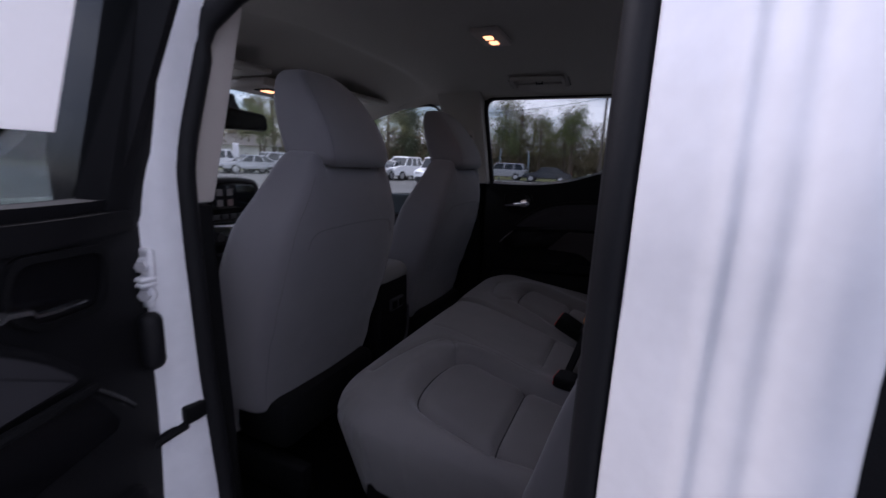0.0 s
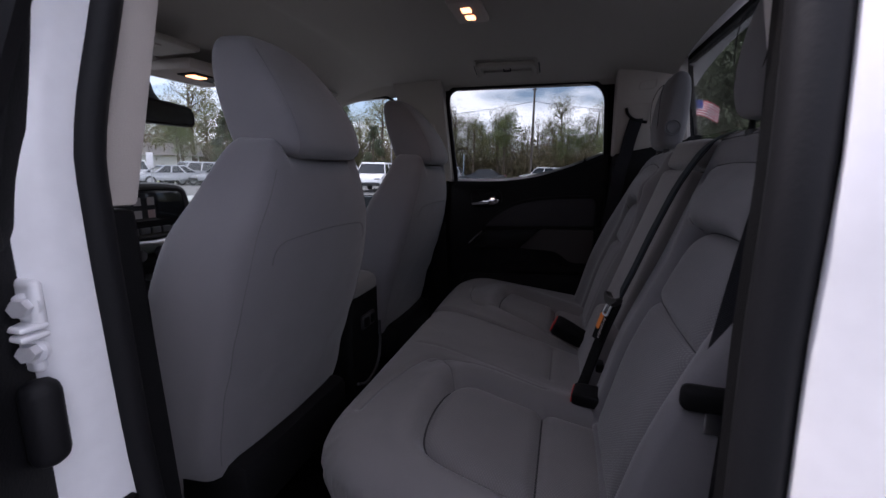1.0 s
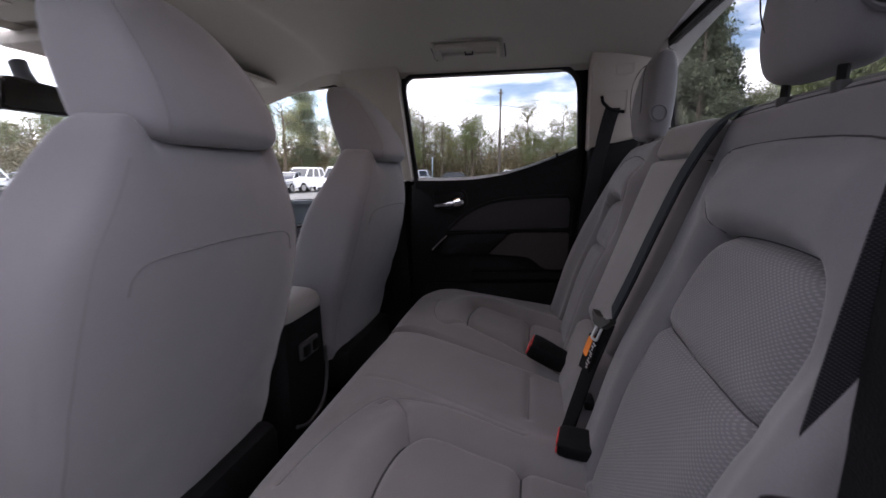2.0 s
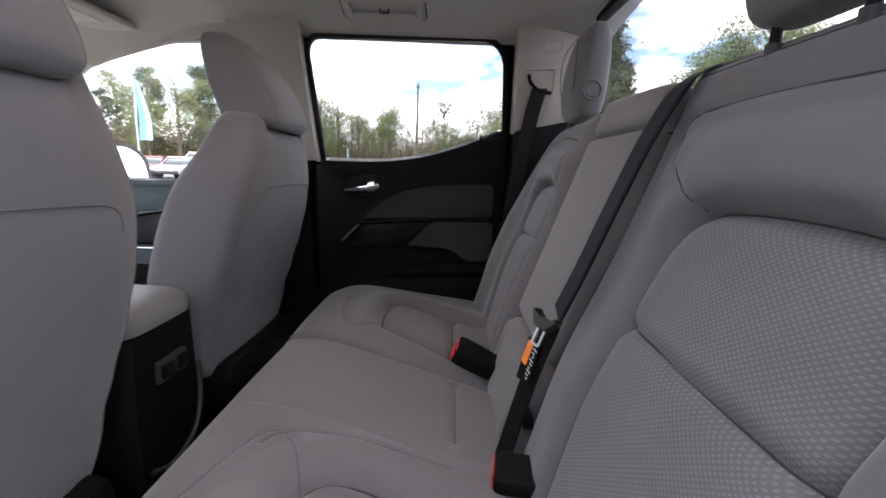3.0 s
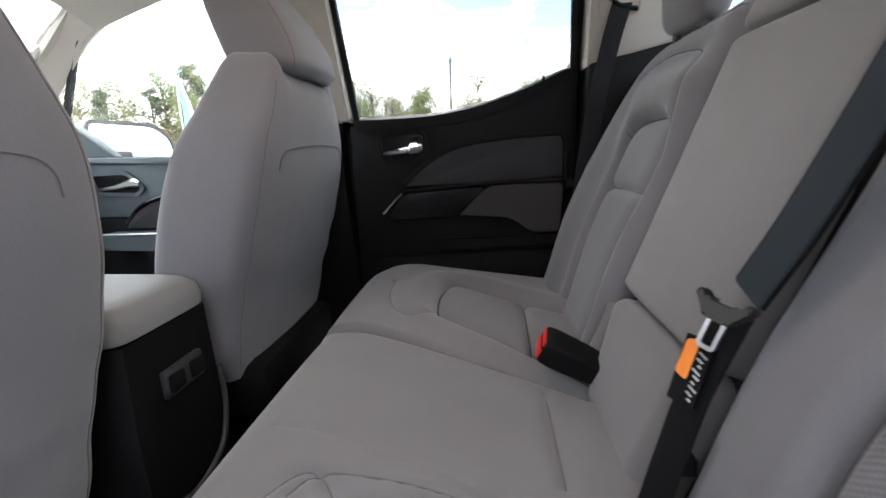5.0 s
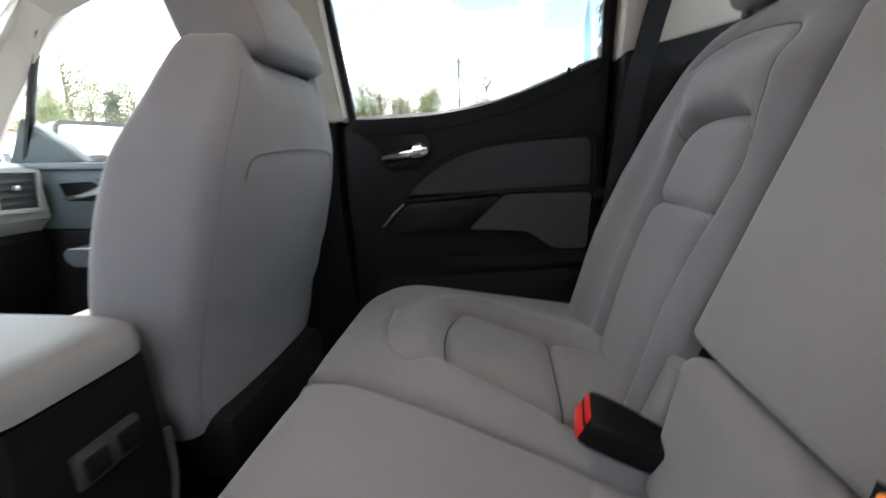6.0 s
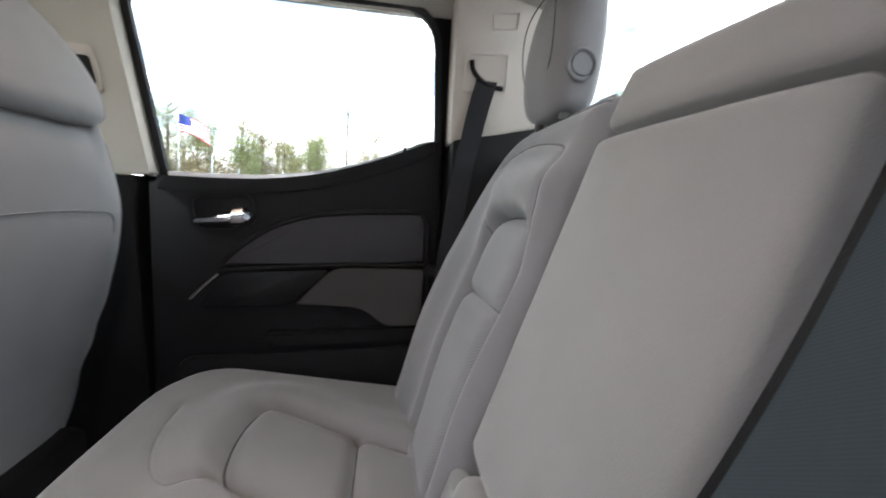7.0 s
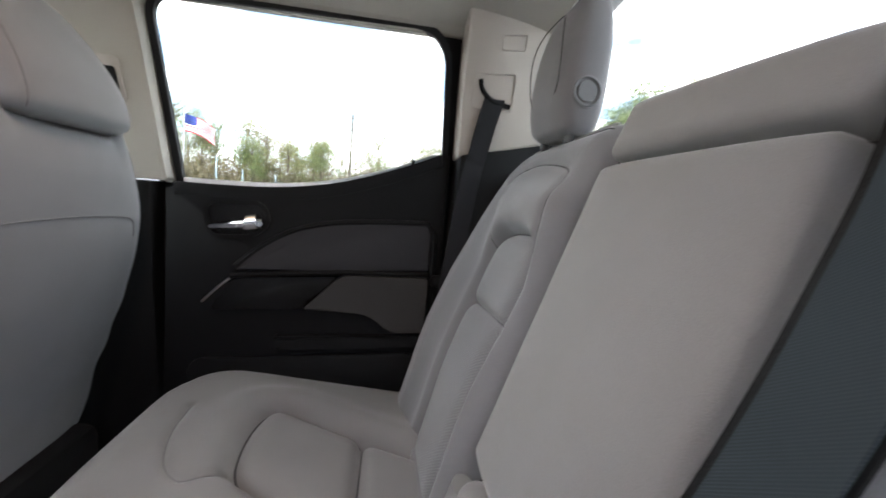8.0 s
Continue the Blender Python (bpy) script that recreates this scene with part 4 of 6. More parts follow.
# middle backrest: a folding armrest panel under a fixed top roll
flat = lambda Y, Z: 0 * Y + 0.01 - 0.006 * (np.abs(Y + 0.015) / 0.14) ** 4
plan = rounded([(0.138, 0.965), (0.122, 1.338), (-0.149, 1.338), (-0.149, 0.965)], 0.014)
part("armrest_panel", cushion(plan, flat, back_place, 0.014, 0.08)[0], CLOTH, rear_bench, "folded-up middle armrest panel")
plan = rounded([(0.118, 1.344), (0.105, 1.412), (-0.155, 1.403), (-0.155, 1.344)], 0.014)
part("top_roll", cushion(plan, flat, back_place, 0.016, 0.10, step=0.0036)[0], CLOTH, rear_bench, "fixed roll above the armrest panel")
hinge_cap = [[Vector((face_x(z) - 0.002 + 0.014 * math.cos(a), 0.118 + 0.026 * math.sin(a), z)) for a in [k * math.pi / 8 for k in range(16)]] for z in (0.80, 0.89, 0.92, 0.932)]
part("hinge_cover", loft(hinge_cap), LID, rear_bench, "pale hinge cover beside the armrest")
plan = rounded([(0.060, 0.79), (0.112, 0.960), (-0.152, 0.960), (-0.152, 0.79)], [0.02, 0.03, 0.03, 0.02])
part("lower_roll", cushion(plan, lambda Y, Z: 0 * Y + 0.022, back_place, 0.03, 0.08)[0], CLOTH, rear_bench, "padded roll below the armrest panel")
part("back_shell", loft([[Vector((face_x(z) + d, y, z)) for d, y in ((0.035, -0.64), (0.11, -0.64), (0.11, 0.64), (0.035, 0.64))] for z in (0.72, 1.1, 1.37)]), BLACK, rear_bench, "black backrest shell")


def rear_headrest(yc, label, lift=0.0):
    hr = thing("rear_headrest", label, "headrest", "rear bench headrests")
    rings = []
    for z, hx, hy, cx in smooth_rows(((1.414, 0.012, 0.045, 0.07), (1.418, 0.028, 0.066, 0.07), (1.43, 0.040, 0.080, 0.069), (1.46, 0.047, 0.088, 0.069), (1.50, 0.048, 0.090, 0.071), (1.54, 0.045, 0.087, 0.075), (1.575, 0.038, 0.079, 0.079), (1.598, 0.028, 0.066, 0.082), (1.609, 0.016, 0.05, 0.083), (1.613, 0.006, 0.03, 0.083)), 3):
        rings.append([p + Vector((0, yc, 0)) for p in squircle(cx + 0.008, 0, hx * 0.88, hy, 3.2, 40, 1.400 + 1.15 * (z - 1.414) + lift)])
    part("pad", loft(rings), CLOTH_SHADED, hr)
    rim = []
    for k in range(28):
        a = 2 * math.pi * k / 28
        z, y = 1.522 + lift + 0.072 * math.sin(a), yc + 0.066 * math.copysign(abs(math.cos(a)) ** 0.6, math.cos(a))
        rim.append((0.0355 + 0.014 * max(0, math.sin(a)) ** 3 + 0.004 * max(0, -math.sin(a)) ** 2, y, z))
    part("seam", tube(rim, 0.0010, 6, closed=True), SHADED_SEAM, hr)
    s = -1
    part("button_ring", tube([(0.072 + 0.021 * math.cos(a), yc + s * 0.0895, 1.462 + lift + 0.021 * math.sin(a)) for a in [2 * math.pi * k / 20 for k in range(20)]], 0.003, 6, closed=True), BUTTON, hr)
    part("button", tube([(0.072, yc + s * 0.083, 1.462 + lift), (0.072, yc + s * 0.0915, 1.462 + lift)], 0.015, 16), BUTTON, hr, "round folding button")
    for d in (-0.05, 0.05):
        part("post", tube([(0.07, yc + d, 1.385), (0.07, yc + d, 1.425 + lift)], 0.0055, 8), BLACK, hr)
        part("collar", tube([(0.07, yc + d, 1.392), (0.07, yc + d, 1.404)], 0.0085, 12), GREY_PLASTIC, hr)
    return hr


rear_headrest(0.345, "grey cloth rear headrest with a round side button")
rear_headrest(-0.36, "grey cloth rear headrest on steel posts", 0.018)


# ---- front seats ----
def profile(table, z):
    zs_ = [r[0] for r in table]
    return [float(np.interp(z, zs_, [r[k] for r in table])) for k in range(1, len(table[0]))]


# height: half width, rear face, front face
BACK = [(0.74, 0.242, -0.815, -0.95), (0.80, 0.258, -0.800, -0.955), (0.88, 0.264, -0.783, -0.95), (0.94, 0.270, -0.763, -0.94), (1.0, 0.272, -0.744, -0.93), (1.08, 0.270, -0.720, -0.91), (1.16, 0.262, -0.701, -0.885), (1.22, 0.249, -0.692, -0.86),
        (1.28, 0.217, -0.687, -0.83), (1.32, 0.195, -0.688, -0.81), (1.345, 0.178, -0.690, -0.80), (1.366, 0.158, -0.694, -0.792), (1.378, 0.140, -0.700, -0.785)]
BACK = smooth_rows(BACK, 5)
SQUARE = 7.0


def taper(z):
    """How much narrower the rear face is than the side bolsters in front."""
    return float(np.interp(z, [0.9, 1.1, 1.22, 1.30, 1.345, 1.374], [0.10, 0.10, 0.12, 0.15, 0.16, 0.06]))


def seat_rear_x(dy, z):
    """The rear face of a front seat's back, dy off its middle."""
    hw, xr, xf = profile(BACK, z)
    f = min(0.999, abs(dy) / (hw * (1 - taper(z))))
    return (xr + xf) / 2 + (xr - xf) / 2 * (1 - f ** SQUARE) ** (1 / SQUARE) + 0.014 * (1 - f * f) - 0.008


def front_seat(yc, label):
    seat = thing("front_seat", label, "car seat", "front seats")
    rings = []
    for z in [0.74 + 0.015 * i for i in range(41)] + [1.350, 1.358, 1.365, 1.371, 1.375, 1.378]:
        hw, xr, xf = profile(BACK, z)
        ring = []
        for p in squircle((xr + xf) / 2, yc, (xr - xf) / 2, hw, SQUARE, 56, z):
            # the back shell is fullest in the middle, and the side panels are slightly hollow
            f = min(1, abs(p.y - yc) / hw)
            rear_side = max(0, (p.x - (xr + xf) / 2) / ((xr - xf) / 2))
            hollow = 0.006 * f ** 8 * (1 - abs((p.x - (xr + xf) / 2) / ((xr - xf) / 2)))
            crease = 0.0022 * math.sin(z * 61 + p.y * 23) * math.exp(-((z - 0.95) / 0.12) ** 2) * rear_side
            back_ = (p.x - xf) / (xr - xf)
            # a notch below the headrest between two raised corners
            mid = 1 / (1 + math.exp((abs(p.y - yc) * (1 - taper(z) * back_) - 0.118) / 0.005))
            dip = (0.036 * mid * max(0, min(1, back_ * 1.6)) - 0.006 * (1 - mid)) * min(1, max(0, (z - 1.27) / 0.09))
            ring.append(Vector((p.x + 0.014 * rear_side * (1 - f * f) - 0.008 + crease, yc + (p.y - yc) * (1 - taper(z) * back_) - math.copysign(hollow, p.y - yc), p.z - dip)))
        rings.append(ring)
    part("backrest", loft(rings), CLOTH_SHADED, seat, "backrest in grey seat cloth, darkened for shade")
    # piped seams down both edges of the back
    for s in (-1, 1):
        line = [ring[7 if s > 0 else 49] + Vector((0.0002, s * 0.0002, 0)) for ring in rings[2:40]]
        part("seam", tube(line, 0.0009, 6), SEAM_SOFT, seat)
    # stitched arch of the back panel
    arch = [(-0.171, 1.165), (-0.166, 1.185), (-0.152, 1.199), (-0.130, 1.205), (-0.09, 1.208), (0.0, 1.211), (0.09, 1.208), (0.130, 1.205), (0.152, 1.199), (0.166, 1.185), (0.171, 1.165)]
    line = [(seat_rear_x(a, z) + 0.0003, yc + a, z) for a, z in arc_line(arch, 5)]
    part("panel_seam", tube(line, 0.0011, 6), SEAM_SOFT, seat, "stitched panel seam")
    part("seat_foot", rbox((-0.86, yc, 0.70), (0.18, 0.40, 0.14), 0.03), BLACK, seat)
    cush = [[p for p in squircle(-1.16, yc, hx, hy, 4, 32, z)] for z, hx, hy in ((0.62, 0.22, 0.22), (0.68, 0.25, 0.25), (0.77, 0.255, 0.255), (0.82, 0.24, 0.24), (0.835, 0.2, 0.2))]
    part("seat_cushion", loft(cush), CLOTH, seat)
    for s in (-1, 1):
        part("seat_rail", rbox((-1.0, yc + s * 0.17, 0.55), (0.55, 0.04, 0.09), 0.01), BLACK, seat)
    hr_rings = []
    # wedge-shaped headrest: deep and wide below, thin and narrow above, its rear face narrower than its front
    for z, hw, xr, xf in smooth_rows(((1.362, 0.106, -0.702, -0.785), (1.364, 0.124, -0.688, -0.798), (1.370, 0.134, -0.678, -0.806), (1.385, 0.140, -0.672, -0.812), (1.42, 0.140, -0.684, -0.824), (1.46, 0.136, -0.706, -0.838), (1.50, 0.128, -0.735, -0.850), (1.535, 0.115, -0.765, -0.858), (1.560, 0.097, -0.792, -0.861), (1.574, 0.074, -0.811, -0.857), (1.579, 0.044, -0.826, -0.848))):
        ring = []
        for p in squircle((xr + xf) / 2, yc, (xr - xf) / 2, hw, 8.0, 48, z):
            rear_ = (p.x - xf) / (xr - xf)
            sag = 0.014 * rear_ * max(0, 1 - (z - 1.362) / 0.05)
            ring.append(Vector((p.x + 0.008 * rear_ * (1 - ((p.y - yc) / hw) ** 2), yc + (p.y - yc) * (1 - 0.15 * rear_), p.z - sag)))
        hr_rings.append(ring)
    part("headrest", loft(hr_rings), CLOTH_SHADED, seat, "tapered headrest in the same cloth")
    for s in (-1, 1):
        line = [ring[6 if s > 0 else 42] for ring in hr_rings[8:30]]
        part("headrest_seam", tube(line, 0.0012, 6), SEAM_SOFT, seat)
    # black filler plate, put in so the slit under the headrest reads as shade
    part("shade_plate", rbox((-0.755, yc, 1.352), (0.085, 0.225, 0.026), 0.004), RUBBER, seat, "black plate standing in for the shade below the headrest")
    return seat


front_seat(-0.376, "grey cloth driver's seat seen from behind")
front_seat(0.385, "grey cloth passenger seat seen from behind")

# ---- belts and buckles ----
def on_back(y, z, out):
    return Vector((face_x(z) - out, y, z))


belt = thing("middle_belt", "dark grey middle seat belt lying on the backrest", "seat belt")
path = [(0.16, -0.188, 1.36), (0.14, -0.189, 1.392), (0.105, -0.191, 1.408), (0.072, -0.194, 1.406), on_back(-0.201, 1.382, 0.016), on_back(-0.211, 1.345, 0.030), on_back(-0.220, 1.30, 0.040), on_back(-0.220, 1.25, 0.043), on_back(-0.217, 1.20, 0.044), on_back(-0.206, 1.13, 0.042), on_back(-0.190, 1.068, 0.040)]
part("webbing", ribbon(spline(path, 6), (0.06, 1, 0), 0.0445, 0.0024), WEB, belt, "dark blue-grey webbing")
# added black strip, a little wider than the belt, as shade along its edges
under = [Vector(p) + Vector((0.0032, 0.0025, 0)) for p in path[4:]]
part("belt_shade_strip", ribbon(spline(under, 6), (0.06, 1, 0), 0.054, 0.002), BLACK, belt, "black strip added behind the webbing for its shaded gaps")
tongue_at = on_back(-0.187, 1.062, 0.050)
tip = Matrix.Translation(tongue_at) @ Matrix.Rotation(radians(30), 4, "Z") @ Matrix.Rotation(radians(18), 4, "Y") @ Matrix.Rotation(radians(8), 4, "X")
fork = rounded([(-0.025, -0.002), (-0.018, -0.011), (-0.011, -0.022), (0.011, -0.022), (0.018, -0.012), (0.026, -0.003), (0.022, 0.001), (0.013, -0.007), (-0.013, -0.006), (-0.021, 0.003)], 0.003)
part("tongue_grip", prism(fork, lambda u, v, d: tip @ Vector((d, u, v)), -0.008, 0.008, 0.003), GRIP, belt, "olive-grey plastic tongue grip")
blade = band(rounded([(-0.005, -0.046), (0.005, -0.046), (0.005, -0.022), (-0.005, -0.022)], 0.002), offset(rounded([(-0.005, -0.046), (0.005, -0.046), (0.005, -0.022), (-0.005, -0.022)], 0.002), 0.004), lambda u, v, d: tip @ Vector((d, u, v)), -0.0015, 0.0015)
part("latch_blade", blade, STEEL, belt, "steel latch blade")
lower = [on_back(-0.186, 1.05, 0.038), on_back(-0.184, 0.97, 0.036), on_back(-0.192, 0.90, 0.033), on_back(-0.203, 0.83, 0.030)]
part("lower_strap", ribbon(spline(lower, 5), (0.5, -0.87, 0), 0.030, 0.004), BLACK, belt, "black lower strap")
tag = on_back(-0.181, 0.986, 0.047)
tagm = Matrix.Translation(tag) @ Matrix.Rotation(radians(30), 4, "Z") @ Matrix.Rotation(radians(18), 4, "Y")
part("warning_tag", rbox((0, 0, 0.002), (0.0016, 0.027, 0.066), 0.0), BLACK, belt, "black warning tag").matrix_world = tagm
part("tag_patch", prism(rounded([(-0.002, 0.034), (0.011, 0.030), (0.013, -0.004), (0.001, -0.008)], 0.003), lambda u, v, d: Vector((d, u, v)), -0.0022, -0.001), ORANGE, belt, "orange field of the tag").matrix_world = tagm
for i in range(9):
    bar = part("tag_text_bar", rbox((0, 0, 0), (0.001, 0.004 + 0.0025 * (i % 3), 0.0021), 0.0), PAPER, belt, "illegible print on the tag")
    bar.matrix_world = tagm @ Matrix.Translation((-0.0018, -0.0075 + 0.0015 * (i % 2), -0.024 + 0.0055 * i)) @ Matrix.Rotation(radians(25), 4, "X")
part("anchor_clip", rbox((-0.118, -0.172, 0.885), (0.018, 0.036, 0.02), 0.004), BLACK, belt)


def buckle(name_label, m, wide, long=0.125, tall=0.034):
    """A belt buckle along x, its button end at the origin."""
    b = thing("buckle", name_label, "belt buckle", "rear belt buckles")
    rows_ = ((-0.004, 0.86, 0.80), (0.0, 0.96, 0.94), (0.012, 1.0, 1.0), (long * 0.45, 0.97, 1.0), (long * 0.8, 0.90, 0.93), (long, 0.80, 0.82))
    body_ = [[Vector((x, p.x, p.y)) for p in squircle(0, 0, wide / 2 * fw, tall / 2 * fh, 6, 24)] for x, fw, fh in rows_]
    part("body", loft(body_), BLACK, b, "black plastic body")
    part("release_button", rbox((-0.003, 0.0, -0.18 * tall), (0.008, wide * 0.76, tall * 0.40), 0.002), RED, b, "red release button")
    part("button_lip", rbox((-0.003, 0.0, 0.27 * tall), (0.007, wide * 0.70, tall * 0.22), 0.0015), RED, b)
    part("slot", rbox((-0.0035, 0.0, 0.09 * tall), (0.005, wide * 0.66, tall * 0.10), 0.0005), BLACK, b)
    part("stalk", rbox((long + 0.02, 0, -0.006), (0.07, wide * 0.5, 0.014), 0.004), BLACK, b)
    b.matrix_world = m
    return b


buckle("black belt buckle with a red button between the cushions", pose(-0.222, 0.069, 0.888, 0, 25, -4) @ pose(0, 0, 0, 12), 0.058, 0.098, 0.044)
buckle("black belt buckle with a red button lying on the cushion", pose(-0.172, -0.250, 0.850, 0, 0, -9), 0.064, 0.17, 0.028)


def side_belt(s, label):
    b = thing("side_belt", label, "seat belt", "outer rear belts")
    line = [(0.026, s * 0.625, 1.535), (0.020, s * 0.611, 1.520), (0.008, s * 0.625, 1.46), (0.0, s * 0.642, 1.40), (-0.008, s * 0.648, 1.36), (-0.03, s * 0.646, 1.2), (-0.05, s * 0.645, 1.0), (-0.045, s * 0.645, 0.80)]
    part("webbing", ribbon(spline(line, 5), (1, 0, 0), 0.047), WEB_SIDE, b, "black webbing")
    part("tongue_grip", rbox((-0.050, s * 0.662, 1.088), (0.075, 0.020, 0.030), 0.009, 3), BLACK, b, "black rounded tongue grip")
    part("latch_blade", rbox((-0.05, s * 0.662, 1.065), (0.02, 0.003, 0.035), 0.001), STEEL, b)
    # curved slot and its cover plate in the pillar
    y = lambda z: s * (side_y(z) - 0.062)
    slot = spline([(-0.017, y(1.566), 1.566), (-0.010, y(1.546), 1.546), (0.012, y(1.527), 1.527), (0.036, y(1.519), 1.519), (0.060, y(1.516), 1.516)], 5)
    part("slot_lip", tube(slot, 0.0055, 8), BLACK, b, "curved black belt slot")
    plate = rounded([(-0.03, 1.505), (0.068, 1.505), (0.065, 1.585), (-0.032, 1.578)], 0.01)
    part("cover_plate", band(plate, offset(plate, -0.003), at_side(s), -0.064, -0.058), TRIM, b, "beige plate round the slot")
    cap = rounded([(0.02, 1.625), (0.075, 1.63), (0.074, 1.662), (0.018, 1.655)], 0.006)
    part("cap_plate", band(cap, offset(cap, -0.003), at_side(s), -0.064, -0.058), TRIM, b)


side_belt(1, "black shoulder belt hanging from the rear pillar")
side_belt(-1, "black shoulder belt with its tongue parked by the door")

# ---- centre console, dashboard, overhead ----
console = thing("centre_console", "black centre console with a light grey padded armrest lid", "console")
shape = [[Vector((x, y, z)) for y, z in ((-0.105, 0.50), (-0.108, 0.80), (-0.10, 0.950), (0.085, 0.950), (0.092, 0.80), (0.09, 0.50))] for x in (-1.65, -1.2, -0.815, -0.79, -0.775)]
shape[2:] = [[Vector((x, y * f, z)) for y, z in ((-0.105, 0.50), (-0.108, 0.80), (-0.10, 0.950), (0.085, 0.950), (0.092, 0.80), (0.09, 0.50))] for x, f in ((-0.83, 1.0), (-0.808, 0.97), (-0.80, 0.9))]
part("body", loft(shape), BLACK, console, "black plastic console body")
lid = [squircle(-1.01, -0.008, hx, hy, 7, 40, z) for z, hx, hy in ((0.950, 0.205, 0.096), (0.955, 0.215, 0.104), (0.972, 0.217, 0.106), (0.990, 0.212, 0.102), (1.000, 0.200, 0.092), (1.004, 0.17, 0.07))]
part("armrest_lid", loft(lid), LID, console, "light grey padded lid")
part("outlet_plate", rbox((-0.797, 0.0, 0.862), (0.012, 0.085, 0.045), 0.004), GREY_PLASTIC, console)
for y in (-0.022, 0.024):
    part("outlet_flap", rbox((-0.789, y, 0.862), (0.008, 0.03, 0.028), 0.003), BLACK, console, "black socket flap")
part("pocket_rim", tube(spline([(-0.795, -0.08, 0.68), (-0.788, -0.03, 0.665), (-0.786, 0.04, 0.69), (-0.79, 0.075, 0.75), (-0.795, 0.083, 0.83)], 5), 0.005, 8), GREY_PLASTIC, console)

dash = thing("dashboard", "grey plastic dashboard with vents and a centre screen", "dashboard")
sec = ((-2.08, 0.62), (-2.08, 1.17), (-1.98, 1.195), (-1.80, 1.205), (-1.73, 1.19), (-1.705, 1.15), (-1.70, 1.04), (-1.735, 1.01))
part("top", loft([[Vector((x + 0.05 * (abs(y) / 0.71) ** 2, y, z)) for x, z in sec] for y in (-0.712, -0.5, -0.2, 0.2, 0.5, 0.712)]), DASH_GREY, dash, "grey upper dashboard")
sec2 = ((-2.07, 0.62), (-2.07, 1.0), (-1.73, 1.0), (-1.70, 0.985), (-1.72, 0.86), (-1.80, 0.74), (-1.9, 0.62))
part("glove_box", loft([[Vector((x + 0.04, y, z)) for x, z in sec2] for y in (-0.70, 0.70)]), SOFT_BLACK, dash, "black lower dashboard")
vent = rounded([(-0.055, -0.055), (0.05, -0.06), (0.06, 0.05), (-0.04, 0.055)], 0.012)
vm = Matrix.Translation((-1.650, 0.632, 1.128)) @ Matrix.Scale(1.1, 4) @ Matrix.Rotation(radians(-8), 4, "Z")
part("vent_rim", band(vent, offset(vent, -0.01), lambda u, v, d: vm @ Vector((d, u, v)), -0.006, 0.012), DASH_GREY, dash, "grey air vent")
part("vent_well", prism(offset(vent, -0.008), lambda u, v, d: vm @ Vector((d, u, v)), -0.01, 0.003), GREY_PLASTIC, dash)
for k in range(5):
    part("vent_slat", rbox((0, 0, 0), (0.006, 0.085, 0.009), 0.002), GREY_PLASTIC, dash).matrix_world = vm @ Matrix.Translation((0.003, 0, -0.035 + 0.018 * k))
part("vent_knob", rbox((0, 0, 0), (0.012, 0.014, 0.012), 0.003), STEEL, dash, "silver vent knob").matrix_world = vm @ Matrix.Translation((0.012, 0, 0.005))
stack = thing("centre_stack", "black centre stack with a lit touchscreen and silver trim", "control panel")
part("bezel", rbox((-1.675, 0.012, 1.16), (0.06, 0.30, 0.20), 0.03), GLOSS_BLACK, stack)
part("hood", tube(spline([(-1.66, -0.14, 1.15), (-1.655, -0.12, 1.24), (-1.65, -0.05, 1.262), (-1.65, 0.08, 1.258), (-1.655, 0.145, 1.235), (-1.66, 0.165, 1.15)], 6), 0.013, 8), GREY_PLASTIC, stack)
part("screen", rbox((-1.642, 0.015, 1.19), (0.006, 0.21, 0.10), 0.004), SCREEN, stack, "dark touchscreen")
TILE = [glow("screen_tile_grey", (0.10, 0.095, 0.095), 0.12), glow("screen_tile_red", (0.11, 0.08, 0.078), 0.12)]
for i in range(2):
    for j in range(2):
        part("icon", rbox((-1.638, -0.05 + 0.05 * i, 1.165 + 0.045 * j), (0.002, 0.026, 0.028), 0.0), TILE[(0, 0, 1, 0)[i * 2 + j]], stack, "small lit menu tile")
for i in range(6):
    part("key", rbox((-1.643, -0.07 + 0.042 * i, 1.105), (0.012, 0.034, 0.022), 0.003), GREY_PLASTIC, stack)
part("silver_trim", tube([(-1.64, -0.13, 1.07), (-1.635, 0.0, 1.062), (-1.64, 0.19, 1.07)], 0.008, 8), STEEL, stack)
for y in (-0.06, 0.03, 0.12):
    part("knob", tube([(-1.66, y, 1.02), (-1.63, y, 1.02)], 0.02, 14), GREY_PLASTIC, stack)

mirror_in = thing("rear_view_mirror", "black rear-view mirror hanging from the windscreen", "mirror")
shape = rounded([(-0.135, -0.040), (0.135, -0.032), (0.125, 0.036), (-0.125, 0.040)], 0.022)
rm = Matrix.Translation((-1.49, -0.02, 1.503)) @ Matrix.Rotation(radians(12), 4, "Z")
part("shell", prism(shape, lambda u, v, d: rm @ Vector((d, u, v)), -0.03, 0.0, 0.008), BLACK, mirror_in, "black plastic shell")
part("mirror_glass", prism(offset(shape, -0.006), lambda u, v, d: rm @ Vector((d, u, v)), 0.0005, 0.002), GLOSS_BLACK, mirror_in, "dimmed mirror glass")
part("stem", tube([(-1.53, -0.03, 1.53), (-1.56, -0.03, 1.57), (-1.57, -0.03, 1.60)], 0.02, 10), BLACK, mirror_in)

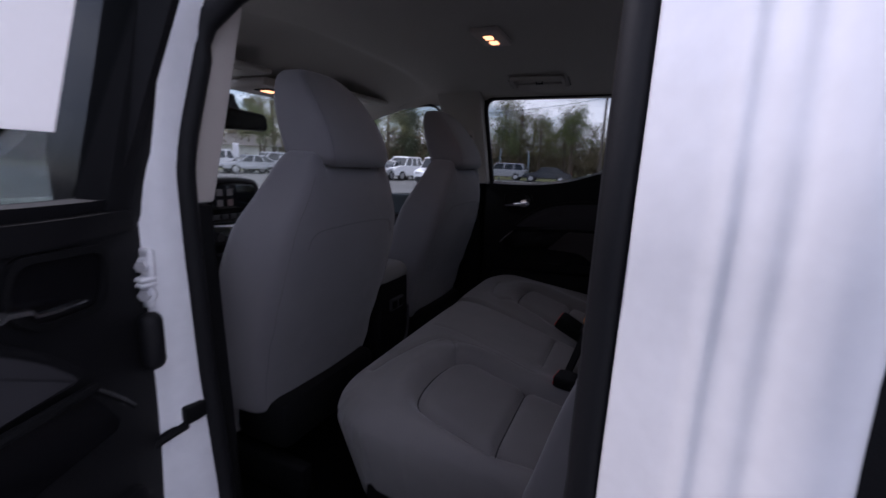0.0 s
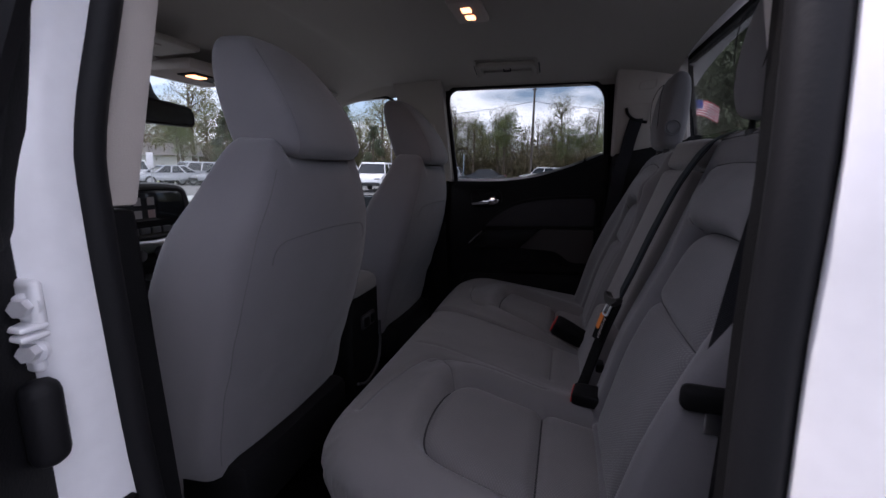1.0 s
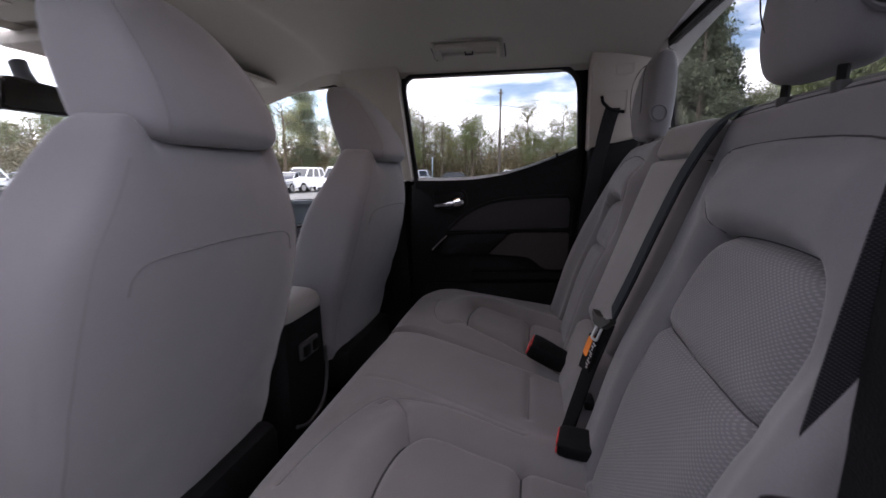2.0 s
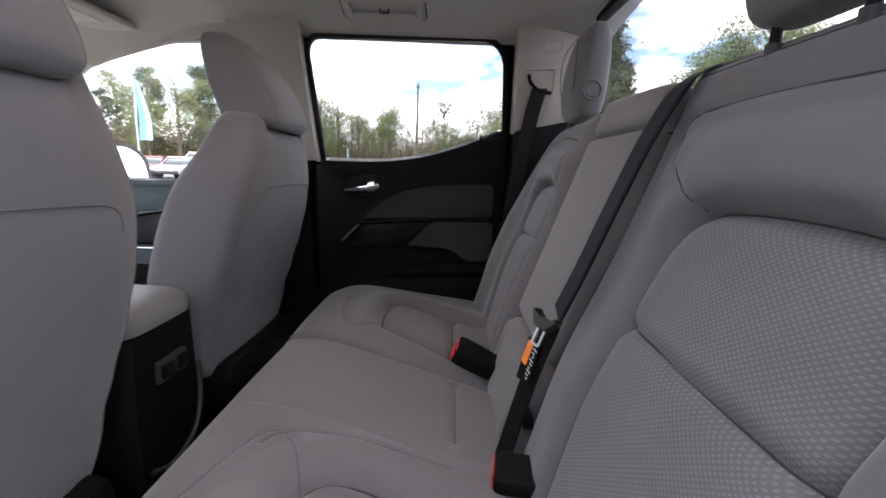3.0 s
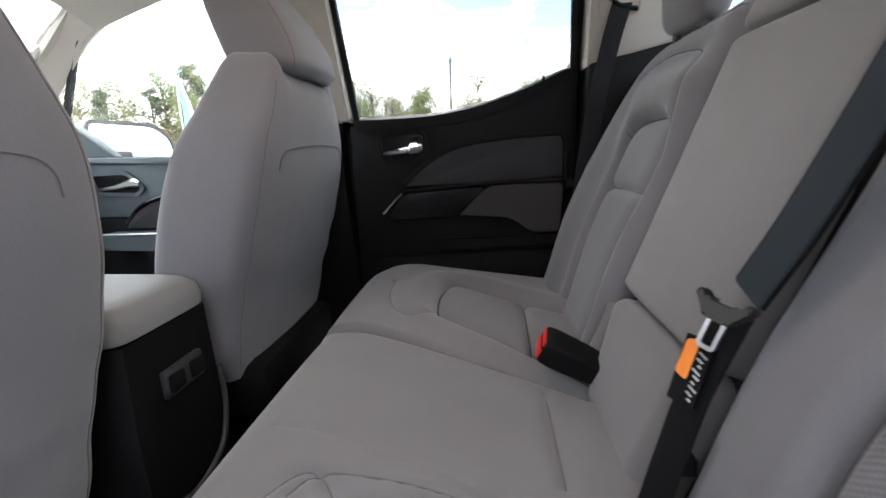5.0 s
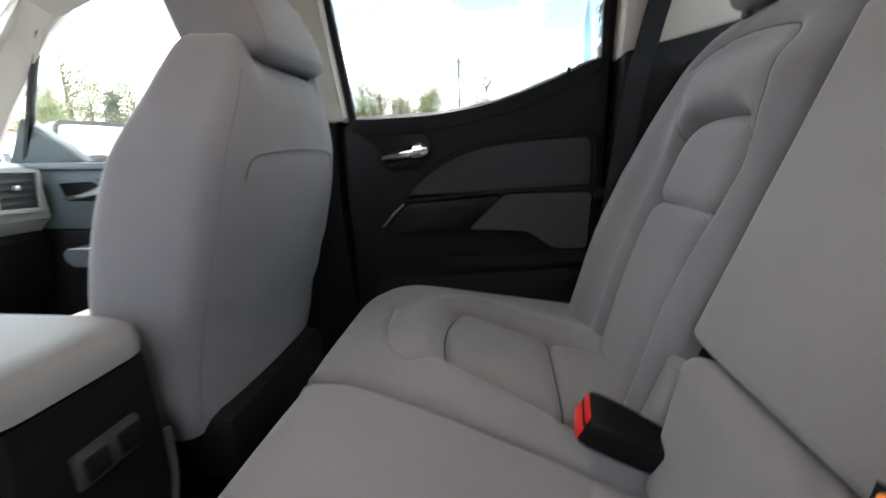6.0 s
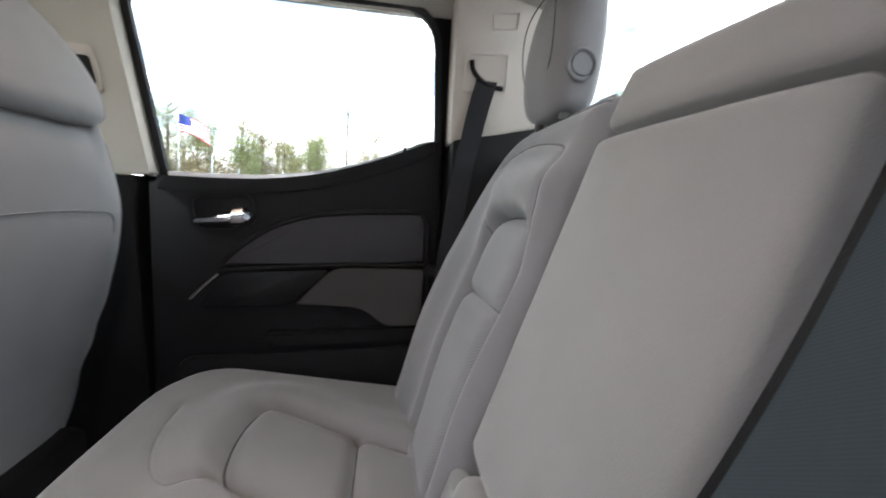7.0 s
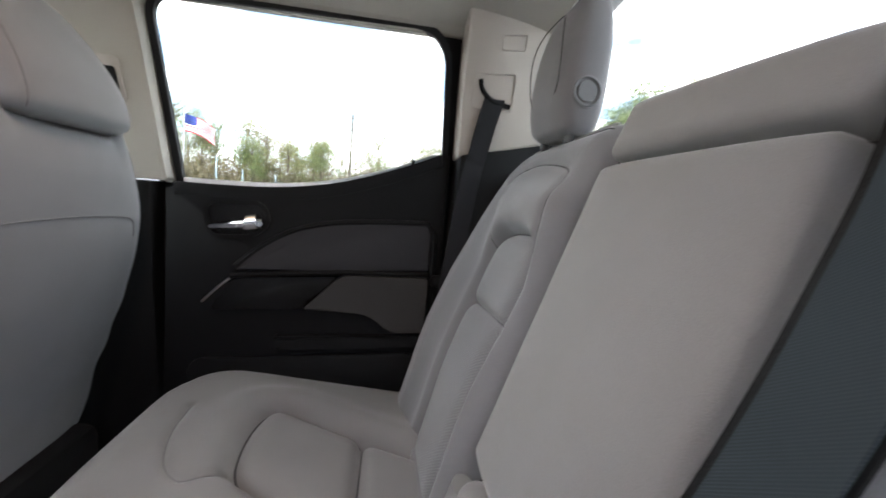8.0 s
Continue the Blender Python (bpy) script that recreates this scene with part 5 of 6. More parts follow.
overhead = thing("overhead_console", "beige overhead console with lit map lamps", "map lamp")
part("housing", rbox((-1.38, 0.0, 1.625), (0.22, 0.26, 0.035), 0.014), TRIM, overhead, "beige housing")
part("recess", rbox((-1.33, -0.005, 1.607), (0.07, 0.17, 0.008), 0.003), BLACK, overhead)
for y in (-0.052, 0.055):
    part("lens", rbox((-1.33, y, 1.603), (0.035, 0.05, 0.006), 0.002), LAMP if y < 0 else LENS_OFF, overhead, "map lamp lens")
dome = thing("dome_light", "lit dome lamp with warm twin lenses on the headliner", "dome light")
part("frame", rbox((-0.49, 0.0, 1.738), (0.085, 0.15, 0.016), 0.006), TRIM, dome, "beige frame")
for y in (-0.026, 0.026):
    part("lens", rbox((-0.49, y, 1.729), (0.024, 0.028, 0.006), 0.002), LAMP, dome, "glowing warm lens")
for s in (-1, 1):
    visor = thing("sun_visor", "beige folded sun visor on the headliner", "sun visor", "sun visors")
    part("flap", rbox((-1.27, s * 0.36, 1.642), (0.17, 0.38, 0.02), 0.009), LINER, visor)
    part("card", rbox((-1.27, s * 0.36, 1.6305), (0.10, 0.20, 0.003), 0.001), TRIM, visor)
    grab = thing("grab_handle", "beige roof grab handle with a coat hook", "grab handle", "roof grab handles")
    roof = lambda u, v, d: Vector((-0.455 + u, s * (0.49 + 0.96 * v), 1.7135 - 0.26 * v - d))
    outer = rounded([(-0.118, -0.062), (0.118, -0.062), (0.120, 0.06), (-0.120, 0.06)], [0.026, 0.026, 0.01, 0.01])
    # dark plastic ring draws the shadow line along the handle's outer edge
    part("gap", band(offset(outer, -0.003), offset(outer, 0.002), roof, -0.012, 0.003), GREY_PLASTIC, grab, "dark ring drawn as the shadow line round the folded handle")
    part("bezel", band(offset(outer, -0.030), offset(outer, -0.003), roof, -0.012, 0.008), LINER, grab, "folded beige grip")
    part("recess", prism(offset(outer, -0.028), roof, -0.014, -0.006), LINER, grab)
    part("bar", tube(spline([roof(-0.100, 0.045, 0.008), roof(-0.100, -0.030, 0.016), roof(-0.075, -0.046, 0.018), roof(0.075, -0.046, 0.018), roof(0.100, -0.030, 0.016), roof(0.100, 0.045, 0.008)], 5), 0.009, 8), LINER, grab)
    part("coat_hook", tube([roof(-0.012, 0.02, -0.004), roof(-0.012, 0.03, 0.006), roof(0.012, 0.03, 0.006), roof(0.012, 0.02, -0.004)], 0.004, 6), GREY_PLASTIC, grab, "small dark hook")


# ---- outside ----
ASPHALT = material("worn_asphalt", (0.09, 0.09, 0.09), 0.9, vary=0.3, scale=0.3, grain=40, bump=0.3)
GRASS = material("dry_verge_grass", (0.12, 0.13, 0.05), 1.0, vary=0.4, scale=0.4, grain=20, bump=0.5)
BARK = material("grey_brown_bark", (0.11, 0.085, 0.065), 0.95, vary=0.3, scale=3, grain=30, bump=0.5)
LEAF_GREEN = material("spring_leaves", (0.14, 0.168, 0.07), 0.8, vary=0.5, scale=0.8, grain=6, bump=0.0)
LEAF_YELLOW = material("budding_leaves", (0.175, 0.178, 0.085), 0.8, vary=0.5, scale=0.8, grain=6, bump=0.0)
LEAF_PINE = material("pine_needles", (0.08, 0.097, 0.055), 0.8, vary=0.5, scale=0.8, grain=6, bump=0.0)
LEAF_BROWN = material("brown_thicket", (0.165, 0.138, 0.082), 0.9, vary=0.5, scale=0.5, grain=5, bump=0.0)
POLE_WOOD = material("weathered_pole", (0.13, 0.11, 0.095), 0.9, vary=0.2, grain=30, bump=0.3)
SILVER = material("silver_car_paint", (0.42, 0.43, 0.45), 0.3, metal=0.6, vary=0.03, bump=0.0, coat=0.5)
DARK_PAINT = material("dark_car_paint", (0.02, 0.022, 0.03), 0.25, vary=0.05, bump=0.0, coat=0.6)
RED_PAINT = material("dark_red_car_paint", (0.22, 0.015, 0.015), 0.25, vary=0.05, bump=0.0, coat=0.6)
CAR_GLASS = material("dark_car_glass", (0.02, 0.025, 0.03), 0.05, bump=0.0)
TYRE = material("tyre_rubber", (0.02, 0.02, 0.02), 0.85, bump=0.1)
BLUE_CLOTH = material("blue_banner_cloth", (0.20, 0.38, 0.55), 0.85, vary=0.1, bump=0.0)
PALE_CLOTH = material("pale_banner_cloth", (0.42, 0.54, 0.62), 0.85, vary=0.1, bump=0.0)
FLAG_RED = material("flag_red", (0.5, 0.03, 0.05), 0.85, bump=0.0)
FLAG_WHITE = material("flag_white", (0.75, 0.75, 0.75), 0.85, bump=0.0)
FLAG_BLUE = material("flag_blue", (0.03, 0.05, 0.22), 0.85, bump=0.0)
SIDING = material("pale_siding", (0.66, 0.66, 0.64), 0.8, vary=0.06, scale=1, grain=30, bump=0.1)
SHINGLE = material("grey_shingle", (0.14, 0.13, 0.125), 0.95, vary=0.25, scale=2, grain=20, bump=0.4)


def spot(az, dist, z=0.0):
    """A place outside: az degrees from straight across the cab towards the truck's nose, and metres."""
    return Vector((-dist * math.sin(radians(az)), dist * math.cos(radians(az)), z))


structure("ground", rbox((0, 0, -0.05), (900, 900, 0.1), 0.0), ASPHALT, "worn grey asphalt lot reaching to the horizon", "ground")
verge = [[spot(a, d, 0.02 + 0.25 * (d > 50)) for d in (43, 49, 140)] for a in range(-85, 96, 4)]
verts = [p for r in verge for p in r]
faces = [(i * 3 + j, i * 3 + j + 1, (i + 1) * 3 + j + 1, (i + 1) * 3 + j) for i in range(len(verge) - 1) for j in range(2)]
structure("grass_verge", bm_from(verts, faces), GRASS, "dry green and brown grass verge below the woods", "grass")

rng = random.Random(11)


def leaves(bm, centre, radius, count, size, flat=0.75):
    for _ in range(count):
        v = Vector((rng.gauss(0, 1), rng.gauss(0, 1), rng.gauss(0, 1)))
        v = v.normalized() * radius * rng.random() ** 0.5
        p = Vector(centre) + Vector((v.x, v.y, v.z * flat))
        q = Euler((rng.uniform(0, 6.3), rng.uniform(0, 6.3), rng.uniform(0, 6.3))).to_matrix()
        s = size * rng.uniform(0.5, 1.3)
        c = [bm.verts.new(p + q @ Vector(w)) for w in ((-s, -s * 0.5, 0), (0, -s * 0.15, s * 0.2), (s, 0, 0), (0, s * 0.6, 0))]
        bm.faces.new(c)


def limb(bm, a, b, r0, r1):
    line = spline([a, a.lerp(b, 0.5) + Vector((rng.uniform(-.15, .15), rng.uniform(-.15, .15), 0.12)), b], 3)
    rings = []
    for i, p in enumerate(line):
        r = r0 + (r1 - r0) * i / (len(line) - 1)
        d = (line[min(i + 1, len(line) - 1)] - line[max(i - 1, 0)]).normalized()
        s = d.orthogonal().normalized()
        t = d.cross(s)
        rings.append([bm.verts.new(p + r * (math.cos(k * 2.0944 / 2) * s + math.sin(k * 2.0944 / 2) * t)) for k in range(6)])
    for u, w in zip(rings[:-1], rings[1:]):
        for k in range(6):
            bm.faces.new((u[k], u[(k + 1) % 6], w[(k + 1) % 6], w[k]))


def tree(height, kind, label):
    t = thing("tree", label, "tree", "trees at the edge of the lot")
    wood, crown = bmesh.new(), bmesh.new()
    lean = Vector((rng.uniform(-.3, .3), rng.uniform(-.3, .3), 0))
    tip = Vector((0, 0, height * 0.93)) + lean
    limb(wood, Vector((0, 0, -0.3)), tip, 0.13 + 0.012 * height, 0.02)
    if kind == "pine":
        for k in range(34):
            f = 0.22 + 0.76 * k / 33
            a = rng.uniform(0, 6.3)
            reach = (1.12 - f) * height * 0.30 + 0.15
            e = tip * f + Vector((math.cos(a) * reach, math.sin(a) * reach, rng.uniform(-.1, .35)))
            limb(wood, tip * f, e, 0.035, 0.01)
            leaves(crown, tip * f * 0.35 + e * 0.65, 0.55 + 0.6 * (1.05 - f), 300, 0.095, 0.6)
    else:
        for k in range(24):
            f = rng.uniform(0.3, 0.97)
            a = rng.uniform(0, 6.3)
            reach = height * rng.uniform(0.09, 0.25) * (1.25 - f * 0.65)
            e = tip * f + Vector((math.cos(a) * reach, math.sin(a) * reach, height * rng.uniform(0.05, 0.13)))
            limb(wood, tip * f, e, 0.05, 0.012)
            for _ in range(2):
                e2 = e + Vector((rng.uniform(-.7, .7), rng.uniform(-.7, .7), rng.uniform(0.1, .8)))
                limb(wood, e, e2, 0.014, 0.005)
                leaves(crown, e2, rng.uniform(0.5, 1.15), 62 if kind == "bare" else 118, 0.07 if kind == "bare" else 0.08, 0.9)
            leaves(crown, e, rng.uniform(0.6, 1.3), 48 if kind == "bare" else 96, 0.07 if kind == "bare" else 0.08, 0.85)
    part("trunk", wood, BARK, t)
    part("crown", crown, {"pine": LEAF_PINE, "green": LEAF_GREEN, "bare": LEAF_YELLOW}[kind], t)
    return t


kinds = [tree(8.2, "green", "broad tree in fresh green spring leaf"), tree(7.6, "bare", "thin tree with sparse yellow buds"), tree(8.8, "pine", "dark green pine at the wood's edge"),
         tree(6.8, "bare", "slim half-bare tree with yellow buds"), tree(7.2, "green", "rounded young tree in spring leaf"), tree(9.4, "pine", "tall dark pine at the wood's edge")]
spots = []
pick = random.Random(23)
for k in range(84):
    az = -62 + 1.7 * k + pick.uniform(-0.8, 0.8)
    spots.append((az, pick.uniform(52, 66), pick.choice((0, 1, 1, 3, 3, 4, 1, 4)) if az < 28 else pick.choice((0, 2, 5, 4, 0, 1, 3)), pick.choice((0.95, 1.1, 1.2, 1.35, 1.5)) * pick.uniform(0.93, 1.07)))
spots += [(8.3, 50, 0, 0.95), (12.5, 51, 1, 0.95), (16.5, 52, 4, 1.0), (26, 50, 2, 0.75), (44, 48, 5, 0.75), (49, 50, 0, 0.8), (-5.5, 50, 4, 1.0), (-19, 26, 5, 1.12), (-17.4, 27, 2, 1.3), (-20.6, 28, 5, 1.02), (-15.8, 31, 2, 1.35), (-18.3, 31, 0, 1.25), (-22.2, 29, 2, 0.8), (-14.2, 33, 5, 1.2), (-24.6, 30, 3, 0.80), (-26.8, 28, 4, 0.86), (-29, 27, 4, 1.04), (-31.2, 27, 0, 1.0), (-33.5, 26, 0, 1.08), (-36, 27, 0, 1.15), (36, 52, 0, 0.85), (31, 54, 2, 0.8)]
first = {}
for az, dist, k, size in spots:
    m = Matrix.Translation(spot(az, dist, 0.1)) @ Matrix.Rotation(rng.uniform(0, 6.3), 4, "Z") @ Matrix.Scale(size, 4)
    if k not in first:
        first[k] = m
        kinds[k].matrix_world = m
    else:
        c = copy_thing(kinds[k], m)
        c.scale = (size, size, size)
for k in range(len(kinds)):
    if k not in first:
        kinds[k].matrix_world = Matrix.Translation(spot(60 + 4 * k, 60))
woods = bmesh.new()
for _ in range(5200):
    az, d = rng.uniform(-70, 85), rng.uniform(56, 74)
    p = spot(az, d, 0)
    h = rng.uniform(3.2, 6.6) * (1 + 0.16 * math.sin(az * 0.9) + 0.14 * math.sin(az * 2.3)) * (1.25 if rng.random() < 0.2 else 1.0)
    leaves(woods, p + Vector((0, 0, h * 0.5)), h * 0.5, 62, 0.185, 1.0)
tagged(mesh_object("thicket", woods, LEAF_BROWN, smooth=False), "brown and olive leafless thicket under the trees", "thicket", kind="stuff")
stems = bmesh.new()
for _ in range(420):
    p = spot(rng.uniform(-70, 85), rng.uniform(54, 70), 0)
    limb(stems, p, p + Vector((rng.uniform(-.4, .4), rng.uniform(-.4, .4), rng.uniform(3, 6.5))), 0.07, 0.015)
tagged(mesh_object("bare_stems", stems, BARK, smooth=False), "thin bare grey stems of the thicket", "thicket", kind="stuff")


def car(kind, paint, label):
    """A parked car along x, its middle at the origin."""
    c = thing("parked_car", label, "car", "cars on the lot")
    L = {"suv": 4.7, "pickup": 5.5, "sedan": 4.6}[kind] / 2
    H = {"suv": 1.75, "pickup": 1.80, "sedan": 1.45}[kind]
    W, belt_z = 0.92, {"suv": 1.08, "pickup": 1.12, "sedan": 0.92}[kind]
    low = rounded([(-L, 0.38), (L, 0.38), (L, belt_z - 0.08), (L - 0.1, belt_z), (-L + 1.2, belt_z), (-L + 0.1, belt_z - 0.18), (-L, belt_z - 0.35)], 0.10)
    part("body", prism(low, lambda u, v, d: Vector((u, d * (1 - 0.04 * max(0, v - 0.8)), v)), -W, W, 0.05), paint, c)
    if kind == "pickup":
        cab = [(-L + 1.25, belt_z), (-L + 1.85, H), (-L + 3.3, H), (-L + 3.5, belt_z)]
    elif kind == "suv":
        cab = [(-L + 1.15, belt_z), (-L + 1.75, H), (L - 0.45, H - 0.03), (L - 0.12, belt_z)]
    else:
        cab = [(-L + 1.25, belt_z), (-L + 2.0, H), (L - 1.45, H), (L - 0.6, belt_z)]
    lean_ = lambda u, v, d: Vector((u, d * (W - 0.03 - 0.30 * (v - belt_z) / (H - belt_z) * 0.6), v))
    part("cabin_glass", prism([(u * 0.985, v) for u, v in cab], lean_, -0.985, 0.985), CAR_GLASS, c, "dark windows")
    a, b, d_, e = [Vector(q) for q in cab]
    part("roof", prism(rounded([tuple(a.lerp(b, 0.86)), tuple(b), tuple(d_), tuple(e.lerp(d_, 0.86))], 0.03), lean_, -1.0, 1.0, 0.02), paint, c)
    for f in (0.0, 0.36, 0.70, 1.0):
        lo, hi = a.lerp(e, f), b.lerp(d_, f)
        for s in (-1, 1):
            part("pillar", prism([(lo.x - 0.05, lo.y), (lo.x + 0.05, lo.y), (hi.x + 0.05, hi.y), (hi.x - 0.05, hi.y)], lean_, s * 0.97, s * 1.006), paint, c)
    for x in (-L + 0.9, L - 0.95):
        for s in (-1, 1):
            w = part("wheel", tube([(x, s * (W - 0.2), 0.35), (x, s * (W + 0.005), 0.35)], 0.35, 20), TYRE, c, "black tyre")
            part("rim", tube([(x, s * (W - 0.1), 0.35), (x, s * (W + 0.015), 0.35)], 0.22, 16), STEEL, w, "alloy wheel rim")
    for s in (-1, 1):
        part("headlight", rbox((-L + 0.06, s * 0.68, belt_z - 0.28), (0.12, 0.30, 0.14), 0.03), STEEL, c)
        part("tail_light", rbox((L - 0.04, s * 0.76, belt_z - 0.15), (0.10, 0.16, 0.30), 0.03), RED_PAINT, c)
    part("bumper", rbox((-L + 0.03, 0, 0.48), (0.16, 1.7, 0.2), 0.05), GREY_PLASTIC, c)
    part("bumper", rbox((L - 0.03, 0, 0.48), (0.16, 1.7, 0.2), 0.05), GREY_PLASTIC, c)
    return c


fleet = {"suv": car("suv", WHITE, "white parked sport utility car"), "pickup": car("pickup", WHITE, "white parked pickup truck"), "silver": car("sedan", SILVER, "silver parked saloon car"),
         "dark": car("sedan", DARK_PAINT, "dark saloon car on the far road"), "red": car("sedan", RED_PAINT, "dark red parked saloon car"), "grey": car("suv", SILVER, "silver parked estate car")}
row = [("suv", 26.5, 26, 100), ("pickup", 30.5, 33, 80), ("silver", 33.2, 32, 95), ("red", 36.0, 34, 100), ("silver", 45, 36, 70), ("grey", 48, 37, 75), ("silver", 50.8, 36, 70), ("pickup", 54, 38, 80), ("silver", 58, 36, 75),
       ("dark", 11.2, 41, 5), ("pickup", 39, 38, 90), ("grey", 42, 36, 80), ("silver", 23.5, 45, 20), ("suv", 3, 46, 0), ("suv", 63, 36, 80), ("grey", 17, 44, 5)]
used = set()
for k, az, d, turn_ in row:
    m = Matrix.Translation(spot(az, d)) @ Matrix.Rotation(radians(turn_), 4, "Z")
    if k in used:
        copy_thing(fleet[k], m)
    else:
        used.add(k)
        fleet[k].matrix_world = m

# out-of-view light blocker: cuts low sky light through the open door
beside = car("suv", DARK_PAINT, "unseen dark car added to block light at the open door")
beside.matrix_world = Matrix.Translation((-1.7, -2.72, 0))

pole = thing("utility_pole", "weathered wooden utility pole beyond the lot", "utility pole")
p0 = spot(4.6, 46)
part("shaft", loft([[p0 + Vector((r * math.cos(a), r * math.sin(a), z)) for a in [k * 0.785 for k in range(8)]] for z, r in ((0, 0.16), (10.2, 0.10))]), POLE_WOOD, pole)
part("cross_arm", rbox(p0 + Vector((0, 0, 9.8)), (0.5, 0.12, 0.12), 0.01), POLE_WOOD, pole)
for k, (az, d, h) in enumerate(((17.6, 44, 3.2), (13.8, 44, 3.0), (20.5, 40, 4.0))):
    post = thing("sign_post", "thin pale post at the edge of the lot", "post", "thin posts")
    q = spot(az, d)
    part("shaft", tube([q, q + Vector((0, 0, h))], 0.05, 8), PALE_CLOTH, post)
    part("cap", rbox(q + Vector((0, 0, h)), (0.16, 0.16, 0.06), 0.02), SILVER, post)
for a0, a1, z0, z1 in ((4.6, 48, 8.6, 8.0), (4.6, -40, 8.6, 8.2)):
    line = [spot(a0 + (a1 - a0) * f, 46 + 10 * f, z0 + (z1 - z0) * f - 1.2 * math.sin(math.pi * f)) for f in [k / 16 for k in range(17)]]
    cable = thing("power_line", "thin black overhead power line", "cable", "overhead lines")
    part("wire", tube(line, 0.018, 5), RUBBER, cable)


def flag(az, d, el_top, width, label):
    f = thing("flag", label, "flag", "flags")
    base = spot(az, d)
    top = 1.3 + d * math.tan(radians(el_top))
    part("pole", tube([base, base + Vector((0, 0, top + 0.2))], 0.045, 8), SILVER, f, "thin metal pole")
    side = Vector((math.cos(radians(az)), math.sin(radians(az)), 0))
    ahead = Vector((-math.sin(radians(az)), math.cos(radians(az)), 0))
    h = width * 0.62

    def cloth(u, v):
        return base + side * (u * width) + ahead * (0.12 * width * math.sin(u * 7 + v * 1.5)) + Vector((0, 0, top - h * v - 0.34 * width * u * u * 0.9 - 0.1 * width * u))
    for k in range(13):
        u0 = 0.4 if k < 7 else 0.0
        us = [u0 + (1 - u0) * i / 12 for i in range(13)]
        sheet_ = bm_from([cloth(u, (k + e) / 13) for u in us for e in (0, 1)], [(2 * i, 2 * i + 1, 2 * i + 3, 2 * i + 2) for i in range(12)])
        part("stripe", sheet_, FLAG_RED if k % 2 == 0 else FLAG_WHITE, f)
    us = [0.4 * i / 6 for i in range(7)]
    part("canton", bm_from([cloth(u, e * 7 / 13) for u in us for e in (0, 1)], [(2 * i, 2 * i + 1, 2 * i + 3, 2 * i + 2) for i in range(6)]), FLAG_BLUE, f)


flag(23.9, 38, 8.2, 2.1, "striped red and white flag with a blue canton on a pole")
flag(-13.9, 22, 8.8, 1.12, "striped red and white flag with a blue canton in the breeze")


def banner(az, d, z0, z1, w, label):
    b = thing("feather_banner", label, "banner", "feather banners")
    base = spot(az, d)
    side = Vector((math.cos(radians(az)), math.sin(radians(az)), 0))
    part("pole", tube(spline([base, base + Vector((0, 0, z1 * 0.8)), base + Vector((0, 0, z1)) + side * 0.15], 5), 0.03, 8), SILVER, b)
    rows = [(z0 + (z1 - z0) * k / 10, w * (0.9 - 0.6 * (k / 10) ** 2)) for k in range(11)]
    for name, lo, hi, mat in (("cloth", 0.0, 0.55, BLUE_CLOTH), ("pale_edge", 0.55, 1.0, PALE_CLOTH)):
        part(name, bm_from([base + side * (ww * e + 0.05) + Vector((0, 0.05 * math.sin(z * 3), z)) for z, ww in rows for e in (lo, hi)], [(2 * i, 2 * i + 1, 2 * i + 3, 2 * i + 2) for i in range(10)]), mat, b)


banner(38.2, 18, 1.9, 3.8, 0.42, "blue and pale feather banner on a bent pole")
banner(-10.0, 14, 2.2, 5.6, 0.5, "tall blue feather banner on a bent pole")
house = thing("building", "pale two-storey building with a grey gable roof", "building")
hm = Matrix.Translation(spot(-10.6, 38)) @ Matrix.Rotation(radians(-15), 4, "Z")
part("wall", rbox((0, 0, 3.0), (2.2, 4, 6.0), 0.02), SIDING, house)
part("roof", prism([(-1.4, 5.9), (1.4, 5.9), (0, 7.3)], lambda u, v, d: Vector((u, d, v)), -2.2, 2.2), SHINGLE, house)
for z in (2.0, 4.6):
    for x in (-0.55, 0.55):
        w = part("window", rbox((x, -2.0, z), (0.6, 0.06, 1.1), 0.01), CAR_GLASS, house)
        part("frame", band([(x - 0.3, z - 0.55), (x + 0.3, z - 0.55), (x + 0.3, z + 0.55), (x - 0.3, z + 0.55)], [(x - 0.38, z - 0.63), (x + 0.38, z - 0.63), (x + 0.38, z + 0.63), (x - 0.38, z + 0.63)], lambda u, v, d: Vector((u, d, v)), -2.06, -1.99), SIDING, w)
house.matrix_world = hm
hut = thing("building", "low pale building with a brown roof beyond the parked cars", "building")
part("wall", rbox((0, 0, 1.3), (9, 6, 2.6), 0.02), SIDING, hut)
part("roof", prism([(-3.6, 2.55), (3.6, 2.55), (0, 4.0)], lambda u, v, d: Vector((d, u, v)), -4.9, 4.9), SHINGLE, hut)
hut.matrix_world = Matrix.Translation(spot(51.5, 58)) @ Matrix.Rotation(radians(50), 4, "Z")
sign = thing("notice_board", "white notice board on a post among parked cars", "sign")
q = spot(52.6, 30)
part("post", tube([q, q + Vector((0, 0, 1.2))], 0.04, 8), SILVER, sign)
part("board", rbox(q + Vector((0, 0, 1.7)), (0.5, 0.05, 0.9), 0.01), PAPER, sign)


# ---- the rest of the truck round the cab ----
body = thing("truck_body", "white pickup body with bonnet, bed and wheels", "pickup truck", kind="structure")


